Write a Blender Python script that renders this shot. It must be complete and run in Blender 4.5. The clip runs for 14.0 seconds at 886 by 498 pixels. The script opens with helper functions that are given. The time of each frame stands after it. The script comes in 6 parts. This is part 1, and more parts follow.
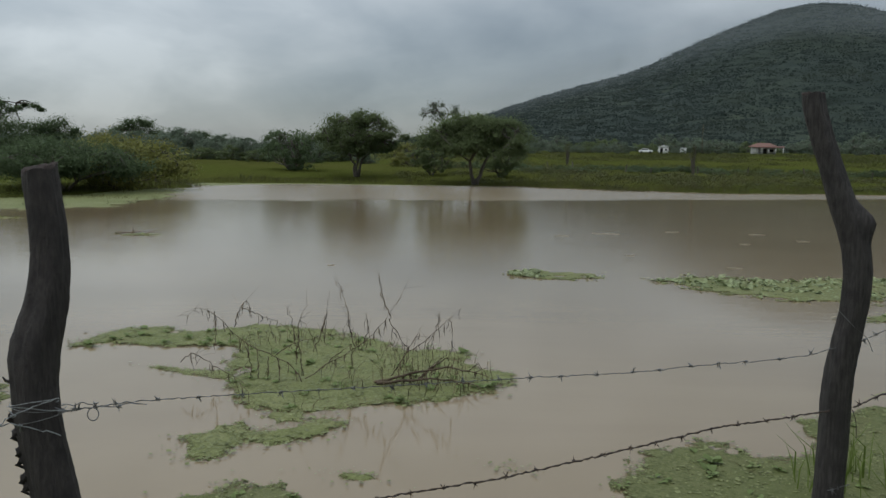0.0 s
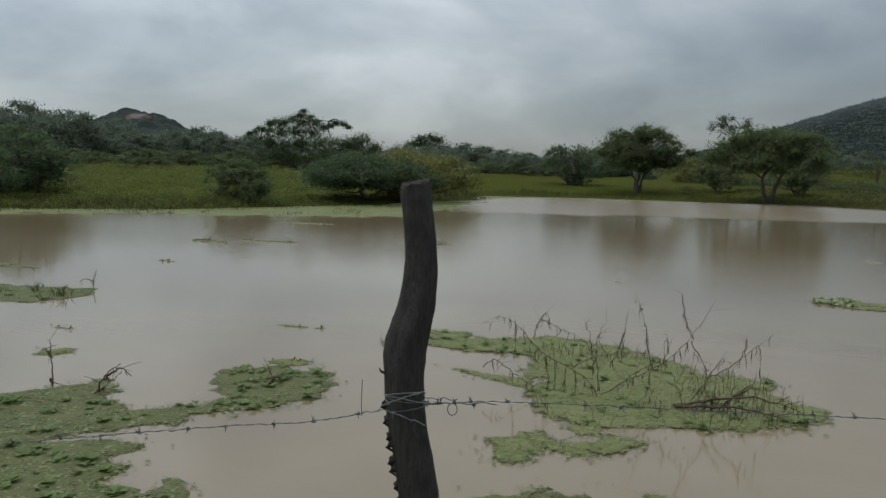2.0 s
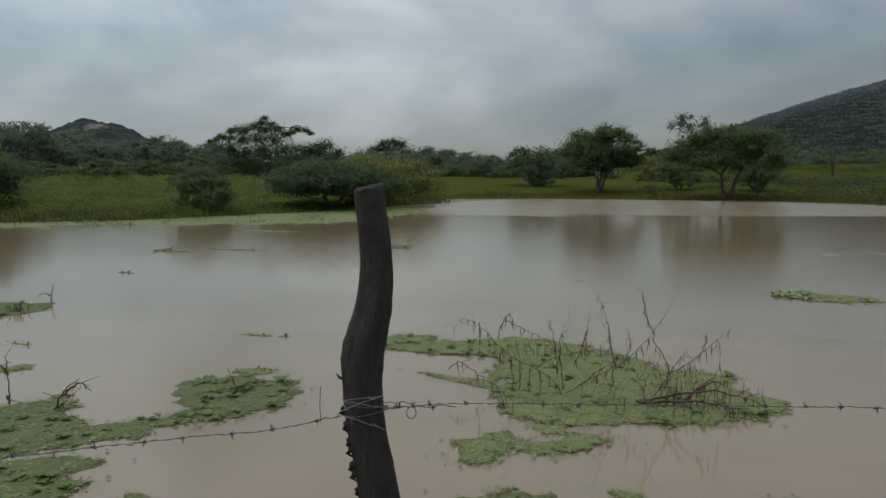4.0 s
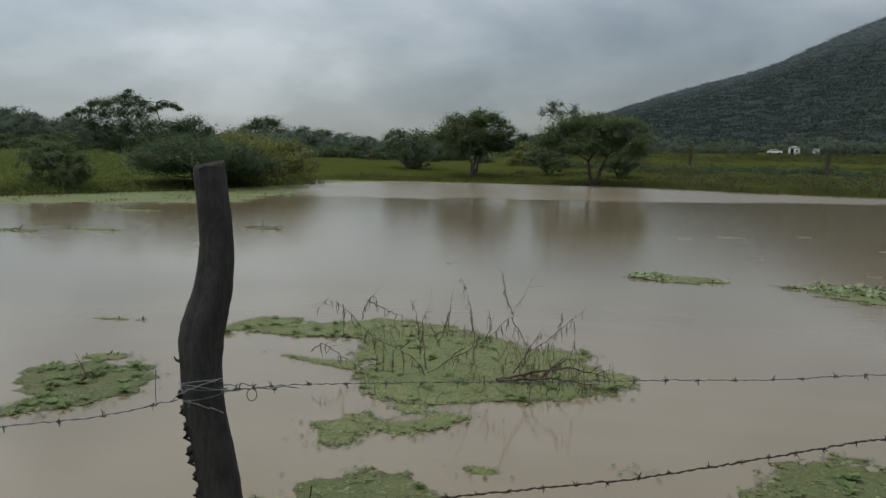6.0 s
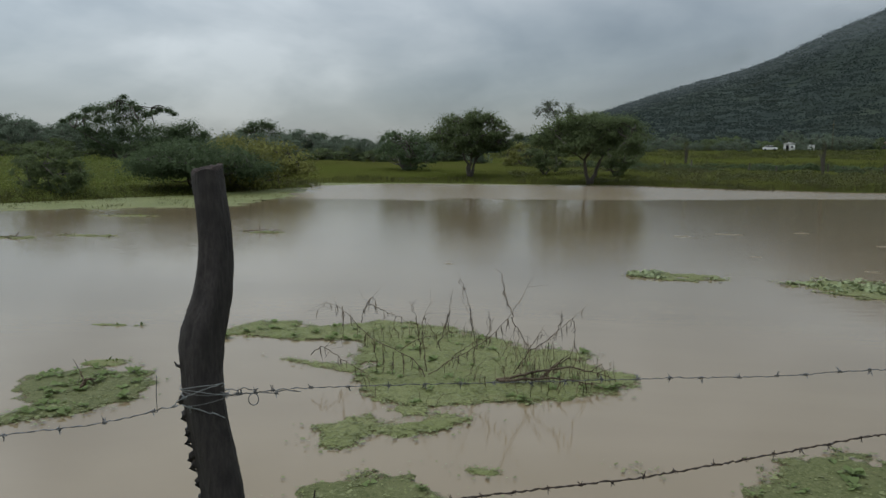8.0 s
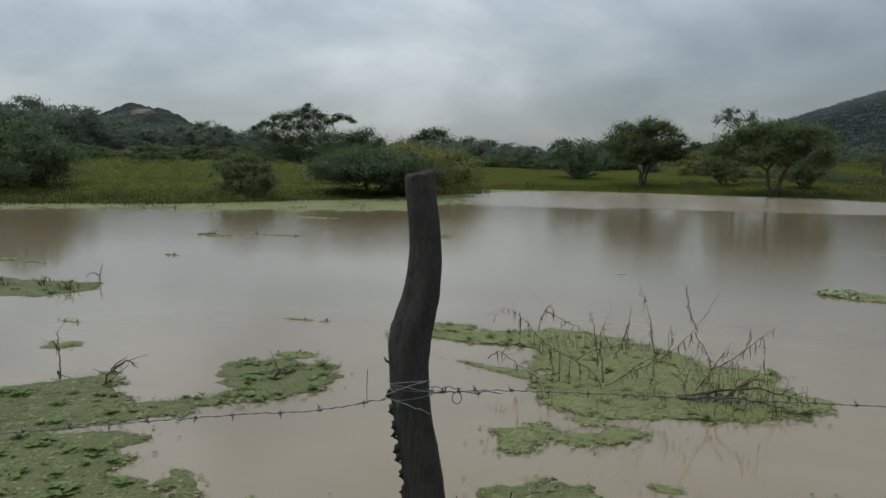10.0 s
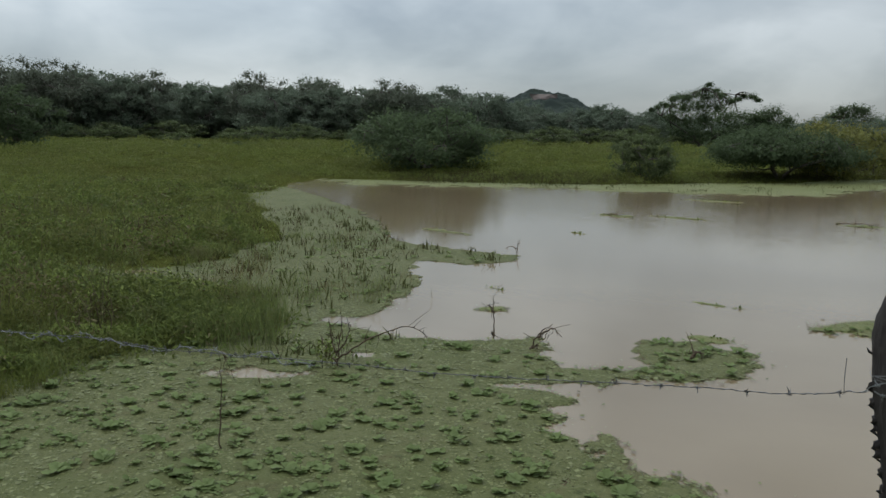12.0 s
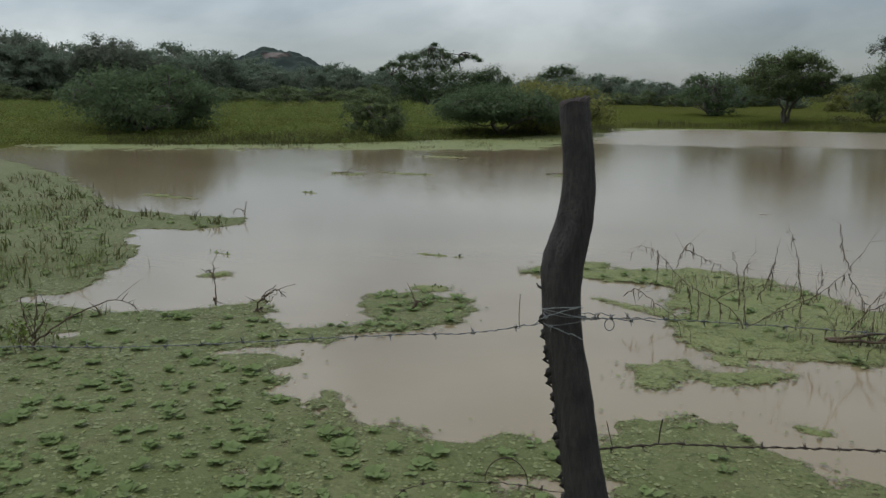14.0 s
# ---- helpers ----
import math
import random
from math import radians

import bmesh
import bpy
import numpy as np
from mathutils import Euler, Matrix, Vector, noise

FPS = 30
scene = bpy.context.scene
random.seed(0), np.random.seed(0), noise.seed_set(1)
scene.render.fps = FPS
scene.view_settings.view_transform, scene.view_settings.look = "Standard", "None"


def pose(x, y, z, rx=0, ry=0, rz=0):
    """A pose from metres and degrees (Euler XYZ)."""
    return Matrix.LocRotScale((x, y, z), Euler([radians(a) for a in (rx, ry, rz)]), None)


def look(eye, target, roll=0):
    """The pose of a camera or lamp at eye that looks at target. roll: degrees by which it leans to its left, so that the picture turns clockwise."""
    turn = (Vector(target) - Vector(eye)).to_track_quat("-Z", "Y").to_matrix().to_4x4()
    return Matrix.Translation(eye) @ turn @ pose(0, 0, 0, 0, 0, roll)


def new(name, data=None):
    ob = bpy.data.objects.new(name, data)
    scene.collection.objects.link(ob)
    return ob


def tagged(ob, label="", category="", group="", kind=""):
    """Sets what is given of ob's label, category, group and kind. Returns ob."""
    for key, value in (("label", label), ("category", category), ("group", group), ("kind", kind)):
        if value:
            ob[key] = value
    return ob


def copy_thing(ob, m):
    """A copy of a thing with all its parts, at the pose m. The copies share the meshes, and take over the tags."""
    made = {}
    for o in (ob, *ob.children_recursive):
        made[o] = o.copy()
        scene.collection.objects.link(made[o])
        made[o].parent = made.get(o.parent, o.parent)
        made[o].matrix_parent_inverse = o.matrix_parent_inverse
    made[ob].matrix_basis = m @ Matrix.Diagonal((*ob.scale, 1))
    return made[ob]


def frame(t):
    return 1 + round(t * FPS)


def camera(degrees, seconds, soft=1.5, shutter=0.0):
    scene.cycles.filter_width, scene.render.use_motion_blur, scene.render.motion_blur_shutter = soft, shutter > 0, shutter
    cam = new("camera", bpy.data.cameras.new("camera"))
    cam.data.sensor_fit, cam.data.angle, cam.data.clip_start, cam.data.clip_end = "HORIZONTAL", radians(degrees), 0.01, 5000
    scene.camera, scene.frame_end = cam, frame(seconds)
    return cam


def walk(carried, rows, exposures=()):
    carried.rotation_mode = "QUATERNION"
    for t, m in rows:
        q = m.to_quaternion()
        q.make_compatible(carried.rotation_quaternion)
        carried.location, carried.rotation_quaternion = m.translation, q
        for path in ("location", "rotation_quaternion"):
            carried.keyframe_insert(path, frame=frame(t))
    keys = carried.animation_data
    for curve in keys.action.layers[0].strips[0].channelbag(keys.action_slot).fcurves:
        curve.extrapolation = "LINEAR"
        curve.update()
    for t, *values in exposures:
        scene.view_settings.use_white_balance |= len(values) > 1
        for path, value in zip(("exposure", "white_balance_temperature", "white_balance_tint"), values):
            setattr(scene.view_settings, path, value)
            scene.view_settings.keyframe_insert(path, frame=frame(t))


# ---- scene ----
cam = camera(57.4, 14.0, 1.5)
PATH = [
    (0, (-0.063, 0.219, 1.555), (-0.057, 2.206, 1.326), 0.9),
    (0.5, (-0.052, 0.219, 1.555), (0.001, 2.205, 1.33), 1.0),
    (1, (-0.093, 0.218, 1.552), (-0.206, 2.202, 1.322), 0.9),
    (1.5, (-0.17, 0.193, 1.558), (-0.541, 2.147, 1.348), 1.1),
    (2, (-0.245, 0.139, 1.562), (-0.897, 2.019, 1.356), 1.3),
    (2.5, (-0.319, 0.089, 1.563), (-1.233, 1.856, 1.352), 1.3),
    (3, (-0.347, 0.112, 1.559), (-1.324, 1.845, 1.352), 0.9),
    (3.5, (-0.282, 0.089, 1.57), (-1.099, 1.904, 1.368), 0.2),
    (4, (-0.214, 0.143, 1.562), (-0.787, 2.049, 1.366), 0.0),
    (4.2, (-0.179, 0.145, 1.566), (-0.641, 2.08, 1.368), 0.3),
    (6.3, (-0.129, 0.16, 1.558), (-0.403, 2.126, 1.316), 1.3),
    (6.5, (-0.156, 0.155, 1.558), (-0.499, 2.11, 1.314), 0.9),
    (7, (-0.179, 0.127, 1.567), (-0.619, 2.065, 1.334), 1.0),
    (7.2, (-0.165, 0.139, 1.565), (-0.561, 2.085, 1.329), 0.8),
    (9.3, (-0.133, 0.181, 1.548), (-0.36, 2.155, 1.321), 0.4),
    (9.5, (-0.17, 0.162, 1.549), (-0.546, 2.113, 1.319), 0.8),
    (10, (-0.237, 0.122, 1.554), (-0.899, 1.996, 1.333), 1.1),
    (10.5, (-0.287, 0.093, 1.556), (-1.127, 1.894, 1.33), 1.2),
    (11, (-0.339, 0.028, 1.561), (-1.386, 1.718, 1.343), 1.7),
    (11.5, (-0.373, -0.026, 1.553), (-1.63, 1.513, 1.331), 2.0),
    (12, (-0.375, -0.088, 1.546), (-1.814, 1.273, 1.268), 0.6),
    (12.5, (-0.401, -0.04, 1.537), (-1.842, 1.326, 1.297), 0.4),
    (13, (-0.364, -0.037, 1.539), (-1.663, 1.461, 1.279), 0.7),
    (13.5, (-0.323, 0.024, 1.536), (-1.431, 1.667, 1.27), 0.5),
    (14, (-0.296, 0.062, 1.519), (-1.227, 1.793, 1.15), 0.3),
]
walk(cam, [(t, look(eye, target, roll)) for t, eye, target, roll in PATH], [(0, 0.0), (0.6, 0.06), (1.1, 0.05), (2, -0.07), (4, -0.20), (7, 0.0), (10, 0.0), (11.5, -0.06), (12.5, 0.08), (14, 0.04)])

import functools

# ---- settings of light and water ----
SKY_BIG, SKY_STRENGTH, SKY_SIDE = 1.5, 0.615, 0.55
SKY_RISE = ((0.0, 0.33), (0.06, 0.40), (0.16, 0.60), (0.35, 1.10), (0.7, 2.1), (1.0, 2.5))
WATER_DARK, WATER_LIGHT = (0.188, 0.140, 0.084), (0.232, 0.178, 0.110)
WIND, WATER_BUMP = (28.6, 30.6), 0.30

# ---- world, sun ----
world = bpy.data.worlds.new("overcast")
scene.world = world
world.use_nodes = True


class Nodes:
    """Short hand for building a node tree."""

    def __init__(self, tree):
        self.tree = tree
        tree.nodes.clear()

    def add(self, kind):
        return self.tree.nodes.new(kind)

    def put(self, socket, value):
        if isinstance(value, bpy.types.NodeSocket):
            self.tree.links.new(value, socket)
        else:
            socket.default_value = value

    def math(self, op, a, b=0.0, clamp=False):
        n = self.add("ShaderNodeMath")
        n.operation, n.use_clamp = op, clamp
        self.put(n.inputs[0], a)
        self.put(n.inputs[1], b)
        return n.outputs[0]

    def noise(self, vector, scale, detail=4.0, rough=0.55, distort=0.0):
        n = self.add("ShaderNodeTexNoise")
        self.put(n.inputs["Vector"], vector)
        for key, v in (("Scale", scale), ("Detail", detail), ("Roughness", rough), ("Distortion", distort)):
            self.put(n.inputs[key], v)
        return n.outputs["Fac"]

    def ramp(self, fac, *stops):
        n = self.add("ShaderNodeValToRGB")
        self.put(n.inputs[0], fac)
        el = n.color_ramp.elements
        while len(el) < len(stops):
            el.new(0.5)
        for e, (p, c) in zip(el, stops):
            e.position, e.color = p, (*c, 1) if isinstance(c, tuple) else (c, c, c, 1)
        return n.outputs[0]

    def mix(self, fac, a, b, blend="MIX"):
        n = self.add("ShaderNodeMix")
        n.data_type, n.blend_type = "RGBA", blend
        self.put(n.inputs[0], fac)
        for s, v in ((n.inputs[6], a), (n.inputs[7], b)):
            self.put(s, (*v, 1) if isinstance(v, tuple) else v)
        return n.outputs[2]

    def mapping(self, vector, scale):
        n = self.add("ShaderNodeMapping")
        self.put(n.inputs["Vector"], vector)
        n.inputs["Scale"].default_value = scale
        return n.outputs[0]


w = Nodes(world.node_tree)
sky = w.add("ShaderNodeTexSky")
sky.sky_type, sky.sun_disc, sky.sun_elevation, sky.sun_rotation = "NISHITA", False, radians(55), radians(228)
way = w.add("ShaderNodeTexCoord").outputs["Generated"]
sep = w.add("ShaderNodeSeparateXYZ")
w.put(sep.inputs[0], way)
rise = w.math("MAXIMUM", sep.outputs[2], 0.0)
# the cloud ceiling seen in perspective: the direction is cut by a level sheet
deep = w.math("ADD", rise, 0.44)
flat = w.add("ShaderNodeCombineXYZ")
w.put(flat.inputs[0], w.math("DIVIDE", sep.outputs[0], deep))
w.put(flat.inputs[1], w.math("DIVIDE", sep.outputs[1], deep))
w.put(flat.inputs[2], w.math("MULTIPLY", rise, 3.0))
big = w.noise(flat.outputs[0], SKY_BIG, 5, 0.5, 0.35)
small = w.noise(flat.outputs[0], SKY_BIG * 3.3, 5, 0.55, 0.6)
puff = w.noise(w.mapping(way, (1.0, 1.0, 1.5)), 4.3, 4, 0.5, 0.5)
lumps = w.math("ADD", w.math("MULTIPLY", big, 0.52), w.math("ADD", w.math("MULTIPLY", puff, 0.36), w.math("MULTIPLY", small, 0.12)))
cover = w.ramp(lumps, (0.36, (0.535, 0.617, 0.69)), (0.46, (0.755, 0.85, 0.915)), (0.54, (0.955, 1.045, 1.10)), (0.63, (1.265, 1.36, 1.41)))
grey = w.ramp(rise, *SKY_RISE)
side = w.math("ADD", w.math("MULTIPLY", sep.outputs[0], -0.87), w.math("MULTIPLY", sep.outputs[1], 0.5))
glow_side = w.math("POWER", w.math("MAXIMUM", side, 0.0), 8.0)
lit = w.math("ADD", w.math("ADD", w.math("MULTIPLY", side, 0.42), 0.85), w.math("MULTIPLY", glow_side, SKY_SIDE))
# heavier cloud over the hill
hill_side = w.math("ADD", w.math("ADD", w.math("MULTIPLY", sep.outputs[0], 0.21), w.math("MULTIPLY", sep.outputs[1], 0.97)), w.math("MULTIPLY", sep.outputs[2], 0.12))
heavy = w.math("POWER", w.math("MAXIMUM", hill_side, 0.0), 26.0)
lit = w.math("MULTIPLY", lit, w.math("SUBTRACT", 1.0, w.math("MULTIPLY", heavy, 0.16)))
shade = w.add("ShaderNodeCombineXYZ")
for s in shade.inputs[:3]:
    w.put(s, lit)
cloud = w.mix(1.0, w.mix(1.0, cover, grey, "MULTIPLY"), shade.outputs[0], "MULTIPLY")
tint = w.mix(0.04, cloud, sky.outputs[0])
back = w.add("ShaderNodeBackground")
w.put(back.inputs["Color"], tint)
back.inputs["Strength"].default_value = SKY_STRENGTH
w.put(w.add("ShaderNodeOutputWorld").inputs[0], back.outputs[0])

sun = new("sun", bpy.data.lights.new("sun", "SUN"))
sun.data.energy, sun.data.angle, sun.data.color = 0.5, radians(40), (1.0, 0.97, 0.93)
sun.matrix_world = look((0, 0, 50), (20, 18, 0))


# ---- materials ----
def material(name, rough=0.7, spec=0.3, metal=0.0):
    m = bpy.data.materials.new(name)
    m.use_nodes = True
    n = Nodes(m.node_tree)
    bsdf = n.add("ShaderNodeBsdfPrincipled")
    bsdf.inputs["Roughness"].default_value = rough
    bsdf.inputs["Specular IOR Level"].default_value = spec
    bsdf.inputs["Metallic"].default_value = metal
    out = n.add("ShaderNodeOutputMaterial")
    n.put(out.inputs[0], bsdf.outputs[0])
    n.bsdf, n.out = bsdf, out
    n.place = n.add("ShaderNodeNewGeometry").outputs["Position"]
    return m, n


def bump(n, height, strength, distance=0.01):
    b = n.add("ShaderNodeBump")
    n.put(b.inputs["Height"], height)
    n.put(b.inputs["Strength"], strength)
    n.put(b.inputs["Distance"], distance)
    n.put(n.bsdf.inputs["Normal"], b.outputs[0])


def scaled(c, k):
    return tuple(v * k for v in c)


def foliage(name, colour, tip=None, rough=0.55, patch=0.8, glow=0.25, deep=0.65, dry=None, dark=0.0, soft=False, spec=0.25):
    """Leaves and blades: they differ from leaf to leaf, from plant to plant and in broad patches; soft: shaded by the plant's own swell."""
    m, n = material(name, rough, 0.08 if soft else spec)
    island = n.add("ShaderNodeNewGeometry").outputs["Random Per Island"]
    plant = n.add("ShaderNodeObjectInfo").outputs["Random"]
    c = n.mix(island, scaled(colour, deep), tip or scaled(colour, 1.35))
    c = n.mix(n.ramp(n.noise(n.place, patch, 3), (0.35, 0.0), (0.65, 0.6)), c, scaled(colour, 1.1))
    if dry:
        c = n.mix(n.ramp(n.noise(n.place, patch * 2.3, 4, 0.6), (0.46, 0.0), (0.66, 0.75)), c, dry)
    if dark:
        c = n.mix(n.ramp(n.noise(n.place, patch * 3.1, 4, 0.65, 0.5), (0.44, dark), (0.58, 0.0)), c, scaled(colour, 0.35))
    c = n.mix(n.math("MULTIPLY", plant, 0.15 if soft else 0.35), c, scaled(colour, 0.6))
    n.put(n.bsdf.inputs["Base Color"], c)
    thin = n.add("ShaderNodeBsdfTranslucent")
    n.put(thin.inputs["Color"], c)
    if soft:
        swell = n.add("ShaderNodeAttribute")
        swell.attribute_name = "swell"
        turned = n.add("ShaderNodeVectorTransform")
        turned.vector_type, turned.convert_from, turned.convert_to = "NORMAL", "OBJECT", "WORLD"
        n.put(turned.inputs[0], swell.outputs["Vector"])
        n.put(n.bsdf.inputs["Normal"], turned.outputs[0])
    mixed = n.add("ShaderNodeMixShader")
    mixed.inputs[0].default_value = glow
    n.put(mixed.inputs[1], n.bsdf.outputs[0])
    n.put(mixed.inputs[2], thin.outputs[0])
    n.put(n.out.inputs[0], mixed.outputs[0])
    return m


LEAF_DARK = foliage("leaf_dark", (0.092, 0.128, 0.062), deep=0.85, glow=0.55, soft=True)
LEAF_MID = foliage("leaf_mid", (0.115, 0.146, 0.064), deep=0.85, glow=0.55, soft=True)
# distant leaves: aerial haze is put into the colour, paler and bluer
LEAF_FAR_HAZE = foliage("leaf_far_haze", (0.140, 0.176, 0.122), deep=0.85, glow=0.55, soft=True)
LEAF_YELLOW = foliage("leaf_yellow", (0.200, 0.205, 0.060), deep=0.8, glow=0.4, soft=True)
LEAF_GREY = foliage("leaf_grey", (0.135, 0.155, 0.110), deep=0.85, glow=0.4, soft=True)
GRASS_NEAR = foliage("grass_near", (0.215, 0.270, 0.058), (0.34, 0.38, 0.10), patch=0.6, glow=0.4, deep=0.5, dry=(0.23, 0.215, 0.085), dark=0.5, soft=True)
GRASS_FIELD = foliage("grass_field", (0.162, 0.196, 0.044), (0.190, 0.216, 0.052), patch=0.12, glow=0.4, deep=0.92, dry=(0.150, 0.148, 0.042), dark=0.25, soft=True)
GRASS_FAR = foliage("grass_far", (0.092, 0.100, 0.020), (0.104, 0.108, 0.023), patch=0.05, glow=0.3, deep=0.9, dry=(0.088, 0.088, 0.030), dark=0.3, soft=True)
GRASS_SHORE = foliage("grass_shore", (0.082, 0.090, 0.027), (0.120, 0.110, 0.038), patch=0.3, glow=0.3, deep=0.7, dry=(0.110, 0.086, 0.040), dark=0.2, soft=True)
WEED_LEAF = foliage("weed_leaf", (0.150, 0.215, 0.042), (0.29, 0.34, 0.08), glow=0.35, deep=0.35, dark=0.55)
MEADOW_WEED = foliage("meadow_weed", (0.180, 0.226, 0.052), (0.235, 0.270, 0.068), 0.6, 0.25, 0.4, 0.8, dry=(0.190, 0.195, 0.065), dark=0.3, soft=True)
WEED_SOFT = foliage("bank_weed", (0.185, 0.250, 0.056), (0.33, 0.40, 0.11), glow=0.4, deep=0.4, dry=(0.20, 0.205, 0.07), dark=0.55, soft=True)
WEED_DRY = foliage("weed_dry", (0.165, 0.135, 0.055), (0.27, 0.24, 0.12), 0.7, 1.0, 0.25, 0.5)
FIELD_WEED = foliage("field_weed", (0.080, 0.098, 0.024), (0.120, 0.128, 0.034), 0.6, 0.06, 0.3, 0.6, dry=(0.105, 0.098, 0.04), dark=0.3, soft=True)
WEED_SCRUB = foliage("weed_scrub", (0.090, 0.104, 0.030), (0.125, 0.130, 0.040), 0.6, 0.2, 0.25, 0.6, dry=(0.105, 0.085, 0.040), dark=0.2)
LETTUCE = foliage("water_lettuce", (0.175, 0.230, 0.084), (0.25, 0.31, 0.128), 0.6, 2.0, 0.4, 0.75, spec=0.1)
BITS = foliage("floating_bits", (0.138, 0.154, 0.050), (0.215, 0.228, 0.092), 0.5, 1.5, 0.1, 0.7)
RAFT_LEAF = foliage("raft_leaf", (0.25, 0.30, 0.14), (0.36, 0.40, 0.21), 0.5, 1.5, 0.2, 0.6)
# hillside leaves carry the bluish tint of haze in their colour
LEAF_HILL_HAZE = foliage("leaf_hill_haze", (0.028, 0.039, 0.034), (0.031, 0.043, 0.037), 0.8, 0.02, 0.2, 0.7, dry=(0.036, 0.046, 0.034), soft=True)
STRAW = foliage("dry_stalk", (0.11, 0.085, 0.05), (0.20, 0.16, 0.09), 0.8, 1.0, 0.05)


def bark(name, dark, light, scale, rough=0.75):
    m, n = material(name, rough, 0.3)
    local = n.add("ShaderNodeTexCoord").outputs["Object"]
    fibre = n.noise(n.mapping(local, (scale, scale, scale * 0.12)), 1.0, 6, 0.65)
    blot = n.noise(local, scale * 0.12, 4)
    c = n.mix(n.ramp(fibre, (0.35, 0.0), (0.7, 1.0)), dark, light)
    c = n.mix(n.ramp(blot, (0.45, 0.0), (0.7, 0.7)), c, scaled(dark, 0.6))
    n.put(n.bsdf.inputs["Base Color"], c)
    bump(n, n.math("ADD", fibre, n.math("MULTIPLY", n.noise(local, scale * 0.5, 5, 0.7, 0.8), 0.4)), 0.9, 0.012)
    return m


BARK = bark("bark", (0.075, 0.064, 0.055), (0.15, 0.13, 0.11), 14)
POST_WOOD = bark("post_wood", (0.028, 0.024, 0.023), (0.060, 0.051, 0.046), 130, 0.75)
POST_GREY = bark("post_grey", (0.024, 0.021, 0.020), (0.070, 0.062, 0.057), 130, 0.7)
POST_CUT = bark("post_cut", (0.024, 0.018, 0.016), (0.060, 0.042, 0.035), 60, 0.9)
TWIG = bark("dead_twig", (0.075, 0.052, 0.034), (0.17, 0.12, 0.08), 60)


def plain(name, colour, rough=0.6, metal=0.0, grain=8.0, amount=0.35, spec=0.3):
    m, n = material(name, rough, spec, metal)
    local = n.add("ShaderNodeTexCoord").outputs["Object"]
    f = n.noise(local, grain, 6, 0.6)
    n.put(n.bsdf.inputs["Base Color"], n.mix(n.ramp(f, (0.3, 0.0), (0.7, 1.0)), scaled(colour, 1 - amount), scaled(colour, 1 + amount * 0.5)))
    bump(n, f, 0.25, 0.005)
    return m


ZINC = plain("dull_zinc_wire", (0.17, 0.17, 0.17), 0.55, 0.7, 300, 0.4)
REED = foliage("reed", (0.160, 0.225, 0.060), (0.27, 0.31, 0.11), glow=0.45, deep=0.6, dry=(0.20, 0.185, 0.085), soft=True)
BRIGHT_WIRE = plain("bright_wire", (0.27, 0.28, 0.28), 0.5, 0.4, 300, 0.35)
RUST = plain("rusty_wire", (0.085, 0.062, 0.050), 0.75, 0.3, 300, 0.5)
WHITE_WALL = plain("whitewash", (0.66, 0.66, 0.64), 0.8, 0, 1.5, 0.12)
RED_TILE = plain("red_tile", (0.165, 0.082, 0.062), 0.8, 0, 2.0, 0.3)
DARK_GAP = plain("dark_opening", (0.02, 0.02, 0.022), 0.6, 0, 2.0, 0.2)
CAR_WHITE = plain("white_paint", (0.78, 0.78, 0.78), 0.3, 0, 1.0, 0.05, 0.5)
PALE = plain("pale_straw", (0.42, 0.38, 0.30), 0.8, 0, 40, 0.2)
RUBBER = plain("rubber", (0.02, 0.02, 0.02), 0.8, 0, 10, 0.2)
BLUE_TANK = plain("blue_plastic", (0.06, 0.17, 0.32), 0.5, 0, 2.0, 0.15)

# muddy flood water, ruffled by wind towards the far shore
WATER, n = material("muddy_water", 0.045, 0.5)
n.bsdf.inputs["IOR"].default_value = 1.33
silt = n.noise(n.mapping(n.place, (0.25, 0.5, 1)), 1.0, 4, 0.5, 0.6)
fine_silt = n.noise(n.place, 1.6, 5, 0.6)
c = n.mix(n.ramp(silt, (0.3, 0.0), (0.7, 1.0)), WATER_DARK, WATER_LIGHT)
c = n.mix(n.math("MULTIPLY", fine_silt, 0.25), c, scaled(WATER_DARK, 0.85))
n.put(n.bsdf.inputs["Base Color"], c)
pos = n.add("ShaderNodeSeparateXYZ")
n.put(pos.inputs[0], n.place)
edge = n.math("ADD", pos.outputs[1], n.math("MULTIPLY", n.noise(n.mapping(n.place, (0.10, 0.30, 1)), 1.0, 5, 0.65), 6.0))
edge = n.math("SUBTRACT", edge, n.math("MULTIPLY", n.math("MAXIMUM", n.math("ADD", pos.outputs[0], 5.0), 0.0), 0.33))
gust = n.add("ShaderNodeMapRange")
gust.interpolation_type = "SMOOTHSTEP"
n.put(gust.inputs[0], edge)
for s, v in zip(gust.inputs[1:5], (WIND[0], WIND[1], 0.0, 1.0)):
    s.default_value = v
calm = n.noise(n.mapping(n.place, (0.55, 3.2, 1)), 3.0, 5, 0.65)
chop = n.noise(n.mapping(n.place, (1.0, 1.6, 1)), 5.0, 3, 0.6)
open_water = n.add("ShaderNodeMapRange")
open_water.interpolation_type = "SMOOTHSTEP"
n.put(open_water.inputs[0], pos.outputs[1])
for s, v in zip(open_water.inputs[1:5], (6.5, 14.0, 0.0, 1.0)):
    s.default_value = v
streak = n.math("MULTIPLY", n.ramp(n.noise(n.mapping(n.place, (0.35, 0.9, 1)), 0.6, 3), (0.45, 0.0), (0.7, 1.0)), 0.07)
height = n.math("ADD", n.math("MULTIPLY", calm, n.math("ADD", n.math("MULTIPLY", open_water.outputs[0], 0.17), 0.08)), n.math("MULTIPLY", chop, n.math("ADD", n.math("MULTIPLY", gust.outputs[0], 1.25), streak)))
